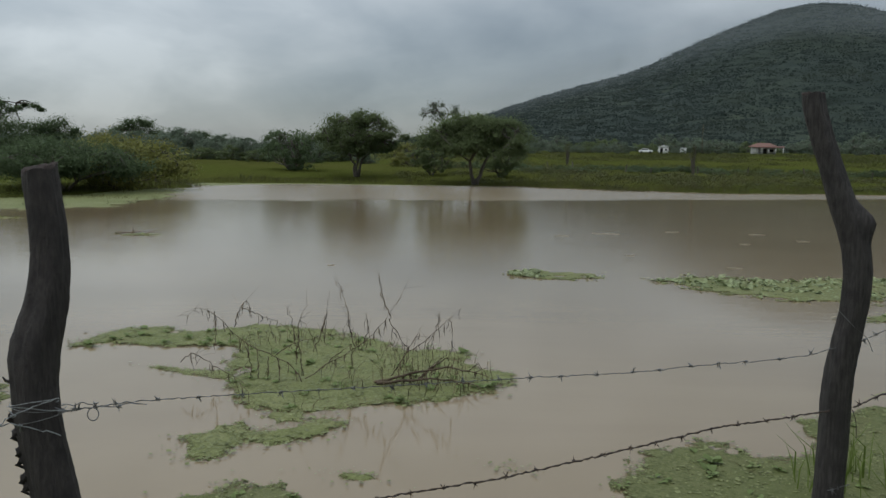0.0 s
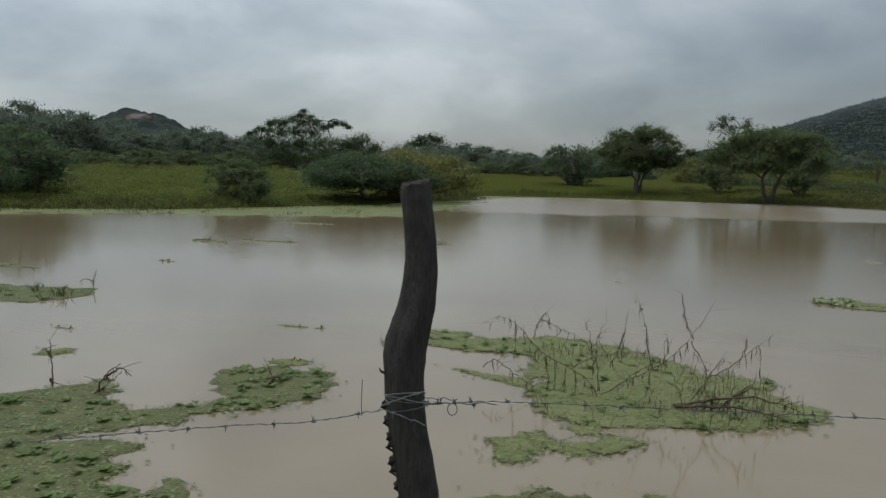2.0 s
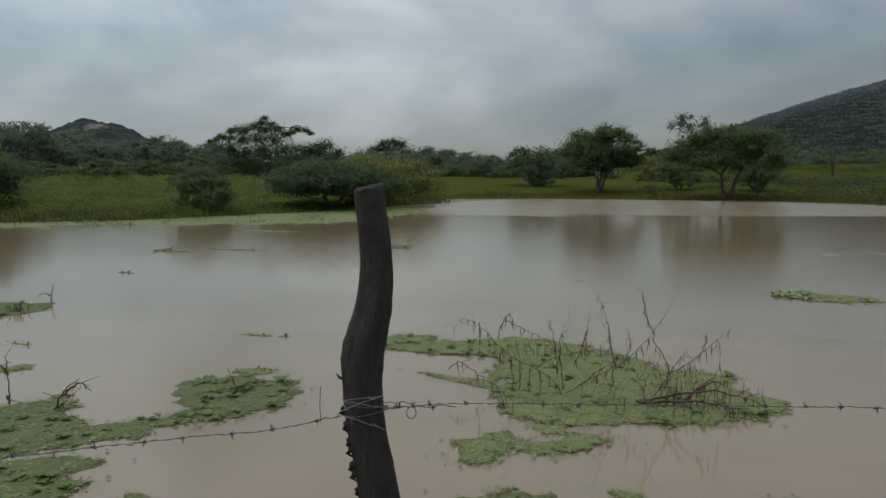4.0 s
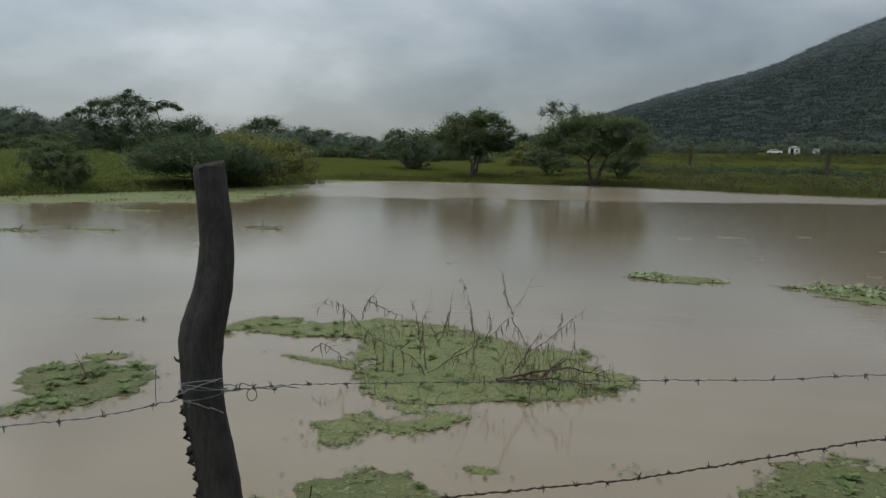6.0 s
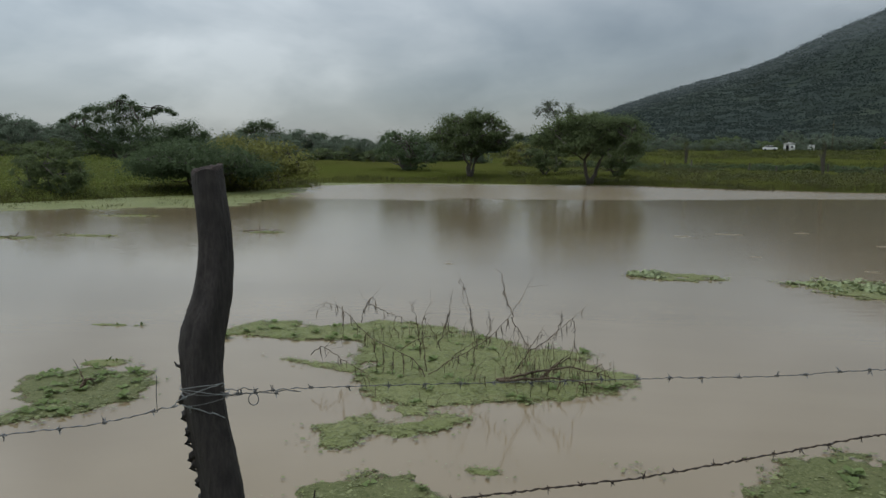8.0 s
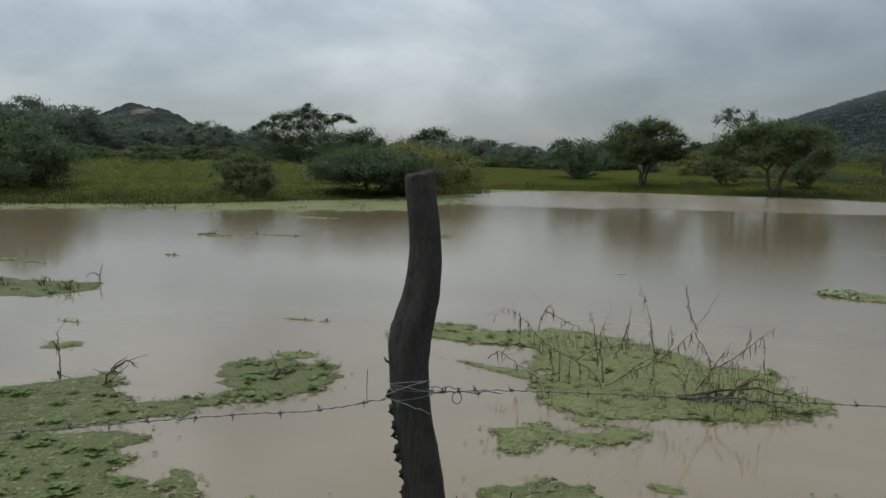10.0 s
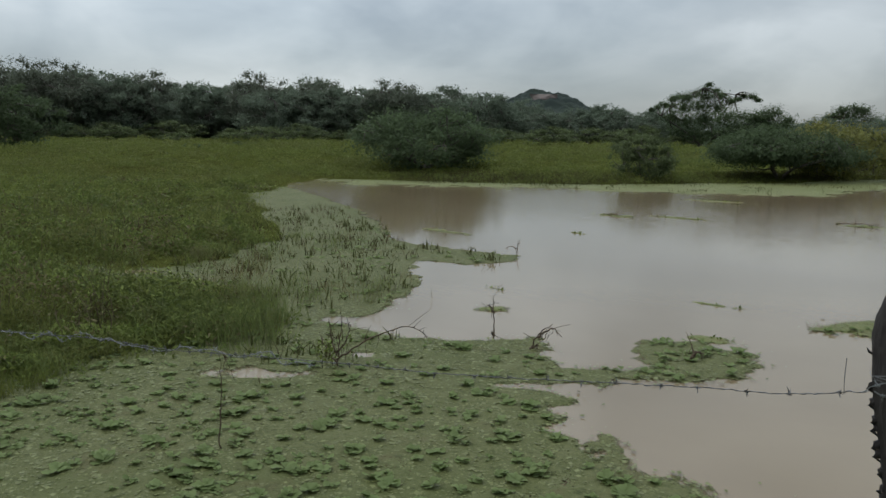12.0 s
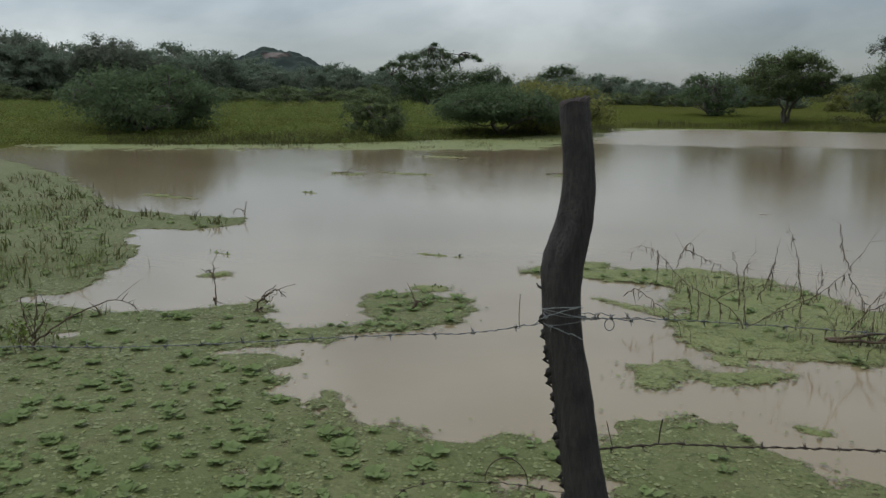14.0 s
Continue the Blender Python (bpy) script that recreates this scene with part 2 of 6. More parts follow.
# ripples that break the reflection off the meadow shore
lee = []
for side_of, lo, hi in ((pos.outputs[0], -3.0, -6.5), (pos.outputs[1], 10.0, 13.0)):
    step = n.add("ShaderNodeMapRange")
    step.interpolation_type = "SMOOTHSTEP"
    n.put(step.inputs[0], side_of)
    for s, v in zip(step.inputs[1:5], (lo, hi, 0.0, 1.0)):
        s.default_value = v
    lee.append(step.outputs[0])
height = n.math("ADD", height, n.math("MULTIPLY", n.math("MULTIPLY", lee[0], lee[1]), n.math("MULTIPLY", n.noise(n.mapping(n.place, (1.3, 2.4, 1)), 2.4, 3, 0.5), 0.8)))
bump(n, height, WATER_BUMP, 0.035)
n.put(n.bsdf.inputs["Roughness"], n.math("ADD", n.math("MULTIPLY", gust.outputs[0], 0.20), 0.03))

# floating carpet of duckweed, fresh on the islands and darker where other weed is mixed in
def floating_weed(name, k):
    m, n = material(name, 0.7, 0.12)
    grain = n.noise(n.place, 55.0, 4, 0.7)
    clot = n.noise(n.place, 6.0, 5, 0.6, 0.4)
    broad = n.noise(n.place, 0.9, 3, 0.5)
    c = n.mix(n.ramp(grain, (0.35, 0.0), (0.65, 1.0)), scaled((0.086, 0.100, 0.032), k), scaled((0.206, 0.214, 0.092), k))
    c = n.mix(n.ramp(clot, (0.44, 0.0), (0.62, 0.7)), c, scaled((0.184, 0.190, 0.084), k))
    c = n.mix(n.ramp(broad, (0.42, 0.0), (0.66, 0.65)), c, scaled((0.112, 0.132, 0.042), k))
    scum = n.noise(n.place, 2.6, 5, 0.65, 0.8)
    c = n.mix(n.ramp(scum, (0.58, 0.0), (0.70, 0.6)), c, scaled((0.150, 0.130, 0.060), k))
    c = n.mix(n.ramp(n.noise(n.place, 14.0, 4, 0.7), (0.56, 0.0), (0.70, 0.8)), c, scaled((0.056, 0.070, 0.022), k))
    n.put(n.bsdf.inputs["Base Color"], c)
    bump(n, n.math("ADD", grain, n.math("MULTIPLY", clot, 0.7)), 0.7, 0.012)
    # the film thins out towards its rim and breaks into specks
    rim = n.add("ShaderNodeAttribute")
    rim.attribute_name = "rim"
    film = n.math("ADD", n.math("MULTIPLY", n.noise(n.place, 70.0, 3, 0.6), 0.5), n.math("MULTIPLY", n.noise(n.place, 8.0, 4, 0.6, 0.6), 0.5))
    bar = n.math("SUBTRACT", 0.53, n.math("MULTIPLY", n.math("MINIMUM", rim.outputs["Fac"], 0.13), 1.35))
    gap = n.add("ShaderNodeMixShader")
    n.put(gap.inputs[0], n.math("ADD", n.math("DIVIDE", n.math("SUBTRACT", film, bar), 0.07), 0.5, True))
    n.put(gap.inputs[1], n.add("ShaderNodeBsdfTransparent").outputs[0])
    n.put(gap.inputs[2], n.bsdf.outputs[0])
    n.put(n.out.inputs[0], gap.outputs[0])
    return m


DUCKWEED = floating_weed("duckweed", 1.04)
CARPET = floating_weed("mixed_carpet", 0.73)

# soil under grass
GROUND, n = material("meadow_soil", 0.95, 0.0)
tuft = n.noise(n.place, 3.0, 6, 0.65)
field = n.noise(n.mapping(n.place, (0.03, 0.06, 0.03)), 1.0, 4, 0.6)
c = n.mix(n.ramp(tuft, (0.3, 0.0), (0.7, 1.0)), (0.054, 0.064, 0.015), (0.076, 0.088, 0.020))
c = n.mix(n.ramp(field, (0.4, 0.0), (0.65, 0.8)), c, (0.072, 0.070, 0.022))
# bare wet mud along the waterline
level = n.add("ShaderNodeSeparateXYZ")
n.put(level.inputs[0], n.place)
bare = n.ramp(n.math("ADD", n.math("MULTIPLY", level.outputs[2], 10.0), n.math("MULTIPLY", tuft, 0.5)), (0.42, 0.9), (0.58, 0.0))
c = n.mix(n.math("MULTIPLY", bare, n.math("MULTIPLY", n.math("ADD", level.outputs[0], 2.0), 0.2, True)), c, (0.19, 0.155, 0.115))
n.put(n.bsdf.inputs["Base Color"], c)
bump(n, tuft, 1.0, 0.15)

# wooded slopes far off, their haze tinted into the base colours
HAZY_WOODS, n = material("hazy_woods", 0.9, 0.1)
crowns = n.add("ShaderNodeTexVoronoi")
n.put(crowns.inputs["Vector"], n.place)
crowns.inputs["Scale"].default_value = 0.13
dense = n.noise(n.place, 0.012, 5, 0.6)
twig = n.noise(n.place, 0.35, 5, 0.7)
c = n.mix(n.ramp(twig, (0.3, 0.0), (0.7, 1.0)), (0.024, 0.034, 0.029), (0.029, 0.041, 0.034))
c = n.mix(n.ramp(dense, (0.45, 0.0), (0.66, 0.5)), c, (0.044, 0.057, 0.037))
# shade in the gaps between crowns, painted as a darker colour
c = n.mix(n.ramp(crowns.outputs["Distance"], (0.35, 0.0), (0.75, 0.4)), c, (0.021, 0.030, 0.027))
c = n.mix(n.ramp(n.noise(n.place, 0.05, 4, 0.6), (0.56, 0.0), (0.70, 0.4)), c, (0.050, 0.062, 0.038))
n.put(n.bsdf.inputs["Base Color"], c)
bump(n, n.math("ADD", n.math("MULTIPLY", crowns.outputs["Distance"], -0.8), n.math("MULTIPLY", twig, 0.5)), 0.10, 2.0)
ROCK = plain("bare_rock", (0.17, 0.14, 0.125), 0.9, 0, 0.08, 0.4)


# ---- mesh helpers ----
def mesh_of(name, verts, faces, mat, smooth=False, swell=None):
    """A mesh from arrays; all faces have the same number of corners."""
    verts, faces = np.asarray(verts, np.float32), np.asarray(faces, np.int32)
    me = bpy.data.meshes.new(name)
    me.vertices.add(len(verts))
    me.vertices.foreach_set("co", verts.ravel())
    k = faces.shape[1]
    me.loops.add(faces.size)
    me.loops.foreach_set("vertex_index", faces.ravel())
    me.polygons.add(len(faces))
    me.polygons.foreach_set("loop_start", np.arange(0, faces.size, k, dtype=np.int32))
    if smooth:
        me.polygons.foreach_set("use_smooth", np.ones(len(faces), bool))
    me.materials.append(mat)
    me.update(calc_edges=True)
    if swell is not None:
        swell = np.asarray(swell, np.float32)
        swell = swell / (np.linalg.norm(swell, axis=1)[:, None] + 1e-6)
        me.attributes.new("swell", "FLOAT_VECTOR", "POINT").data.foreach_set("vector", np.repeat(swell, len(verts) // len(swell), 0).ravel())
    return me


def empty(name, m, label="", category="", group="", kind=""):
    ob = new(name)
    ob.empty_display_size = 0.1
    ob.matrix_basis = m
    return tagged(ob, label, category, group, kind)


def child(name, me, parent, m=None, label=""):
    ob = new(name, me)
    ob.parent = parent
    if m is not None:
        ob.matrix_basis = m
    return tagged(ob, label)


class Soup:
    """Gathers tubes and quads into one mesh."""

    def __init__(self):
        self.v, self.f, self.n = [], [], 0

    def add(self, v, f):
        self.v.append(np.asarray(v, float))
        self.f.append(np.asarray(f, int) + self.n)
        self.n += len(v)

    def tube(self, pts, radii, sides=6, rough=0.0, rng=None):
        pts = np.asarray(pts, float)
        radii = np.broadcast_to(np.asarray(radii, float), (len(pts),))
        along = np.gradient(pts, axis=0)
        along /= np.linalg.norm(along, axis=1)[:, None] + 1e-9
        ref = np.array([0.0, 0.0, 1.0]) if abs(along[:, 2]).mean() < 0.8 else np.array([1.0, 0.0, 0.0])
        u = np.cross(along, ref)
        u /= np.linalg.norm(u, axis=1)[:, None] + 1e-9
        v = np.cross(along, u)
        a = np.linspace(0, 2 * np.pi, sides, endpoint=False)
        r = radii[:, None] * (1 + (rng.uniform(-rough, rough, (len(pts), sides)) if rng is not None else 0))
        ring = pts[:, None] + (u[:, None] * np.cos(a)[None, :, None] + v[:, None] * np.sin(a)[None, :, None]) * r[..., None]
        i, j = np.meshgrid(np.arange(len(pts) - 1), np.arange(sides), indexing="ij")
        b = i * sides + j
        c = i * sides + (j + 1) % sides
        self.add(ring.reshape(-1, 3), np.stack([b, c, c + sides, b + sides], -1).reshape(-1, 4))

    def mesh(self, name, mat, smooth=True):
        return mesh_of(name, np.concatenate(self.v), np.concatenate(self.f), mat, smooth)


def leaf_quads(points, size, rng, droop=0.0, slim=0.55, jitter=0.4, out=None, up=0.55):
    """A diamond at each point, turned at random but with its face leaning upwards and outwards."""
    k = len(points)
    face = rng.normal(0, 0.6, (k, 3)) + np.array([0, 0, up])
    if out is not None:
        face = face + 0.5 * out
    face /= np.linalg.norm(face, axis=1)[:, None]
    d = np.cross(face, rng.normal(size=(k, 3)))
    d[:, 2] -= droop
    d /= np.linalg.norm(d, axis=1)[:, None]
    e = np.cross(d, face)
    s = size * rng.uniform(1 - jitter, 1 + jitter, (k, 1))
    v = np.stack([points - d * s, points + e * s * slim, points + d * s, points - e * s * slim], 1).reshape(-1, 3)
    return v, np.arange(4 * k).reshape(k, 4)


def inside(x, y, outline):
    """Signed distance to an outline in the plan, positive inside."""
    x, y = np.asarray(x, float), np.asarray(y, float)
    far = np.full(x.shape, 1e9)
    odd = np.zeros(x.shape, bool)
    pts = np.array(outline, float)
    for (x0, y0), (x1, y1) in zip(pts, np.roll(pts, -1, 0)):
        dx, dy = x1 - x0, y1 - y0
        t = np.clip(((x - x0) * dx + (y - y0) * dy) / (dx * dx + dy * dy + 1e-12), 0, 1)
        far = np.minimum(far, np.hypot(x - x0 - t * dx, y - y0 - t * dy))
        with np.errstate(divide="ignore", invalid="ignore"):
            odd ^= ((y0 > y) != (y1 > y)) & (x < x0 + (y - y0) * dx / (dy if dy else 1e-12))
    return np.where(odd, far, -far)


@functools.lru_cache(maxsize=None)
def lattice(seed):
    r = np.random.RandomState(seed)
    return r.uniform(-1, 1, (256, 256)), r.uniform(0, 6.28)


def waves(x, y, size, seed, octaves=4, gain=0.55):
    """Smooth value noise in the plan, about -1 to 1, with features of the given size."""
    total, amp, norm = 0.0, 1.0, 0.0
    for o in range(octaves):
        table, a = lattice(seed * 17 + o)
        u = (np.cos(a) * x - np.sin(a) * y) / size + 100.37
        v = (np.sin(a) * x + np.cos(a) * y) / size + 100.71
        iu, iv = np.floor(u).astype(int), np.floor(v).astype(int)
        fu, fv = u - iu, v - iv
        fu, fv = fu * fu * (3 - 2 * fu), fv * fv * (3 - 2 * fv)
        g = lambda p, q: table[p % 256, q % 256]
        total = total + amp * ((g(iu, iv) * (1 - fu) + g(iu + 1, iv) * fu) * (1 - fv) + (g(iu, iv + 1) * (1 - fu) + g(iu + 1, iv + 1) * fu) * fv)
        norm += amp
        amp *= gain
        size /= 2
    return total / norm * 1.5


# ---- ground and water ----
LAKE = [
    (-12.3, 40.4), (-8, 42.6), (3.4, 42.9), (8.4, 39.0), (13, 37.6), (20.6, 38.6), (40, 36), (60, 20), (50, 4),
    (20, 1.0), (6, 0.9), (-5, 0.7), (-6.2, 1.4), (-6.2, 2.8), (-6.9, 3.5), (-8.2, 3.0), (-9.6, 2.1), (-10.8, 2.2), (-10.4, 2.9), (-9.6, 4.1), (-10.7, 6.0),
    (-14.8, 8.0), (-18.8, 10.7), (-22.6, 13.9), (-24, 16.2), (-19.7, 18.4), (-16.6, 21.2), (-14.0, 26), (-12.7, 29.3), (-11.9, 33.5), (-11.3, 36.8),
]


def ground_z(x, y):
    x, y = np.asarray(x, float), np.asarray(y, float)
    d = -inside(x, y, LAKE) + 0.7 * waves(x, y, 3.0, 3)
    r = np.hypot(x, y)
    land = 0.06 + 0.95 * (1 - np.exp(-np.maximum(d, 0) / 16.0)) + 0.05 * waves(x, y, 2.5, 4) * np.clip(d / 3, 0, 1)
    bed = np.maximum(0.05 * d, -0.6)
    z = np.where(d > 0, np.minimum(land, 0.05 * d + 0.02), bed)
    # the field climbs towards the foot of the hill
    turn = np.clip((x + 0.10 * y) / (0.25 * r + 1e-6), 0, 1)
    z = z + turn * 0.0135 * np.clip(r - 55, 0, 500) + (1 - turn) * 0.003 * np.clip(r - 60, 0, 500)
    return z


ang = np.linspace(0, 2 * np.pi, 721)[:-1]
rad = np.concatenate([[0.0], np.geomspace(0.6, 4500, 190)])
A, Rr = np.meshgrid(ang, rad)
gx, gy = Rr * np.cos(A), Rr * np.sin(A)
gv = np.stack([gx, gy, ground_z(gx, gy)], -1).reshape(-1, 3)
i, j = np.meshgrid(np.arange(len(rad) - 1), np.arange(720), indexing="ij")
b = i * 720 + j
c = i * 720 + (j + 1) % 720
ground = new("ground", mesh_of("ground", gv, np.stack([b, c, c + 720, b + 720], -1).reshape(-1, 4), GROUND, True))
tagged(ground, "meadow ground round the flooded pasture", "ground", kind="structure")

xs, ys = np.linspace(-30, 64, 48), np.linspace(-1, 46, 25)
X, Y = np.meshgrid(xs, ys)
i, j = np.meshgrid(np.arange(24), np.arange(47), indexing="ij")
b = i * 48 + j
water = new("water", mesh_of("water", np.stack([X, Y, 0 * X], -1).reshape(-1, 3), np.stack([b, b + 1, b + 49, b + 48], -1).reshape(-1, 4), WATER))
tagged(water, "muddy brown flood water with light ripples", "water", kind="structure")


# ---- hills ----
SLOPES = []


def hill(name, ridge, near, far, lump, label, seed, mat=HAZY_WOODS):
    """A wooded hill: ridge gives degrees to the left and the ridge's climb in degrees, seen from the shore."""
    az = np.array([r[0] for r in ridge], float)
    el = np.array([r[1] for r in ridge], float)
    order = np.argsort(az)
    U, V = np.meshgrid(np.linspace(az.min(), az.max(), 300), np.linspace(0, 1, 110))
    dist = near + (far - near) * V
    fine = np.linspace(az.min(), az.max(), 400)
    line = np.convolve(np.pad(np.interp(fine, az[order], el[order]), 8, "edge"), np.ones(17) / 17, "valid")
    top = np.interp(U, fine, line)
    crest = 1.5 - 0.55 * lump + np.tan(np.radians(top)) * (near + 0.75 * (far - near))
    foot = ground_z(-near * np.sin(np.radians(U)), near * np.cos(np.radians(U))) - 2
    shape = np.sin(np.clip(V / 0.75, 0, 1) * np.pi / 2) ** 1.35 * np.where(V > 0.75, 1 - ((V - 0.75) / 0.25) ** 2 * 0.5, 1)
    x, y = -dist * np.sin(np.radians(U)), dist * np.cos(np.radians(U))
    z = foot + (crest - foot) * shape
    grow = np.clip(V * 5, 0, 1)
    z = z + grow * (lump * np.abs(waves(x, y, 11.0, seed, 2)) + (crest - foot) * 0.06 * waves(x, y, 150.0, seed + 1, 3) * np.sin(V * np.pi / 0.75).clip(0, 1))
    i, j = np.meshgrid(np.arange(109), np.arange(299), indexing="ij")
    b = i * 300 + j
    ob = new(name, mesh_of(name, np.stack([x, y, z], -1).reshape(-1, 3), np.stack([b, b + 1, b + 301, b + 300], -1).reshape(-1, 4), mat, True))
    SLOPES.append((x, y, z))
    return tagged(ob, label, "hill", kind="structure")


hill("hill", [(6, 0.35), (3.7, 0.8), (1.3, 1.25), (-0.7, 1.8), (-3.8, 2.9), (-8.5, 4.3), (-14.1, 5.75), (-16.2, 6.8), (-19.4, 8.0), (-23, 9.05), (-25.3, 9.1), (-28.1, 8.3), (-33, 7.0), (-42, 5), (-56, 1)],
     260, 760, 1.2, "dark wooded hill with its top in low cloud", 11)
hill("hill", [(56, 0.6), (50, 1.4), (46.8, 1.9), (43.2, 2.1), (41.8, 2.6), (40.8, 2.95), (39.4, 2.98), (38.3, 2.75), (37.2, 2.25), (36.3, 1.7), (35.4, 1.2), (34, 0.85), (31, 0.5), (27, 0.2)],
     420, 760, 4.0, "small wooded hill with a bare rock scar", 12)
hill("hill", [(26, 0.2), (20, 0.5), (12, 0.45), (5, 0.9), (1, 0.9), (-3, 0.9), (-6, 0.3)], 800, 1300, 5.0, "low hill far off in the haze", 13)


# the trees that cover the slopes
rng = np.random.RandomState(19)
for (x, y, z), many, wide in zip(SLOPES[:1], (24000,), (1.3,)):
    i, j = rng.randint(2, 84, many), rng.randint(0, 298, many)
    s, t = rng.uniform(0, 1, (2, many))
    spot = np.stack([g[i, j] * (1 - s) * (1 - t) + g[i + 1, j] * s * (1 - t) + g[i, j + 1] * (1 - s) * t + g[i + 1, j + 1] * s * t for g in (x, y, z)], -1)
    tall = rng.uniform(0.5, 1.5, many)
    leaf = np.repeat(spot, 11, 0) + rng.normal(0, 1, (11 * many, 3)) * np.repeat(tall, 11)[:, None] * wide * np.array([1.3, 1.3, 0.12]) + np.array([0, 0, 0.08 * wide])
    down = -leaf * np.array([1, 1, 0]) / np.hypot(leaf[:, :1], leaf[:, 1:2])
    v, f = leaf_quads(leaf, 0.31 * wide, rng, 0, 0.8, out=3.0 * down, up=1.4)
    tagged(new("slope_trees", mesh_of("slope_trees", v, f, LEAF_HILL_HAZE, swell=down * 0.6 + np.array([0, 0, 0.8]) + np.repeat(rng.normal(0, 0.2, (many, 3)), 11, 0) + rng.normal(0, 0.08, leaf.shape))), "dark scrub trees covering the hillside", "trees", kind="stuff")


# low cloud that hangs on the hill's ridge
def low_cloud(ridge, dist, seed):
    az = np.array([r[0] for r in ridge], float)
    el = np.array([r[1] for r in ridge], float)
    U, V = np.meshgrid(np.linspace(az.min(), az.max(), 60), np.linspace(0, 1, 14))
    order = np.argsort(az)
    up = np.interp(U, az[order], el[order]) - 1.5 + 4.4 * V
    x, y = -dist * np.sin(np.radians(U)), dist * np.cos(np.radians(U))
    z = 1.5 + dist * np.tan(np.radians(up))
    i, j = np.meshgrid(np.arange(13), np.arange(59), indexing="ij")
    b = i * 60 + j
    faces = np.stack([b, b + 1, b + 61, b + 60], -1).reshape(-1, 4)
    me = mesh_of("low_cloud", np.stack([x, y, z], -1).reshape(-1, 3), faces, MIST, True)
    uv = me.uv_layers.new(name="UVMap")
    flat = faces.ravel()
    span = (U - az.min()) / (az.max() - az.min())
    uv.data.foreach_set("uv", np.stack([span.ravel()[flat], V.ravel()[flat]], -1).astype(np.float32).ravel())
    ob = new("low_cloud", me)
    ob.visible_shadow = False
    return tagged(ob, "grey low cloud hanging on the hill's ridge", "cloud", kind="structure")


MIST = bpy.data.materials.new("mist")
MIST.use_nodes = True
n = Nodes(MIST.node_tree)
n.place = n.add("ShaderNodeNewGeometry").outputs["Position"]
soft = n.add("ShaderNodeBsdfDiffuse")
soft.inputs["Color"].default_value = (0.47, 0.505, 0.53, 1)
thin = n.add("ShaderNodeBsdfTranslucent")
thin.inputs["Color"].default_value = (0.47, 0.505, 0.53, 1)
both = n.add("ShaderNodeMixShader")
n.put(both.inputs[1], soft.outputs[0])
n.put(both.inputs[2], thin.outputs[0])
clear = n.add("ShaderNodeBsdfTransparent")
over = n.add("ShaderNodeSeparateXYZ")
n.put(over.inputs[0], n.add("ShaderNodeTexCoord").outputs["UV"])
fall = n.ramp(over.outputs[1], (0.0, 0.0), (0.20, 0.04), (0.34, 0.26), (0.42, 0.34), (0.50, 0.36), (0.60, 0.31), (0.78, 0.14), (0.95, 0.0))
ends = n.ramp(over.outputs[0], (0.0, 0.0), (0.30, 0.75), (0.54, 0.8), (0.68, 1.0), (0.9, 1.0), (1.0, 0.0))
wisp = n.ramp(n.noise(n.place, 0.012, 5, 0.55, 0.5), (0.25, 0.35), (0.65, 1.0))
veil = n.add("ShaderNodeMixShader")
n.put(veil.inputs[0], n.math("MULTIPLY", n.math("MULTIPLY", fall, ends), wisp))
n.put(veil.inputs[1], clear.outputs[0])
n.put(veil.inputs[2], both.outputs[0])
n.put(n.add("ShaderNodeOutputMaterial").inputs[0], veil.outputs[0])
low_cloud([(0, 2.2), (-3.8, 3.2), (-8.5, 4.6), (-14.1, 6.0), (-16.2, 6.9), (-19.4, 7.8), (-23, 8.4), (-28.1, 8.1), (-36, 6.8), (-44, 5.0)], 430, 1)


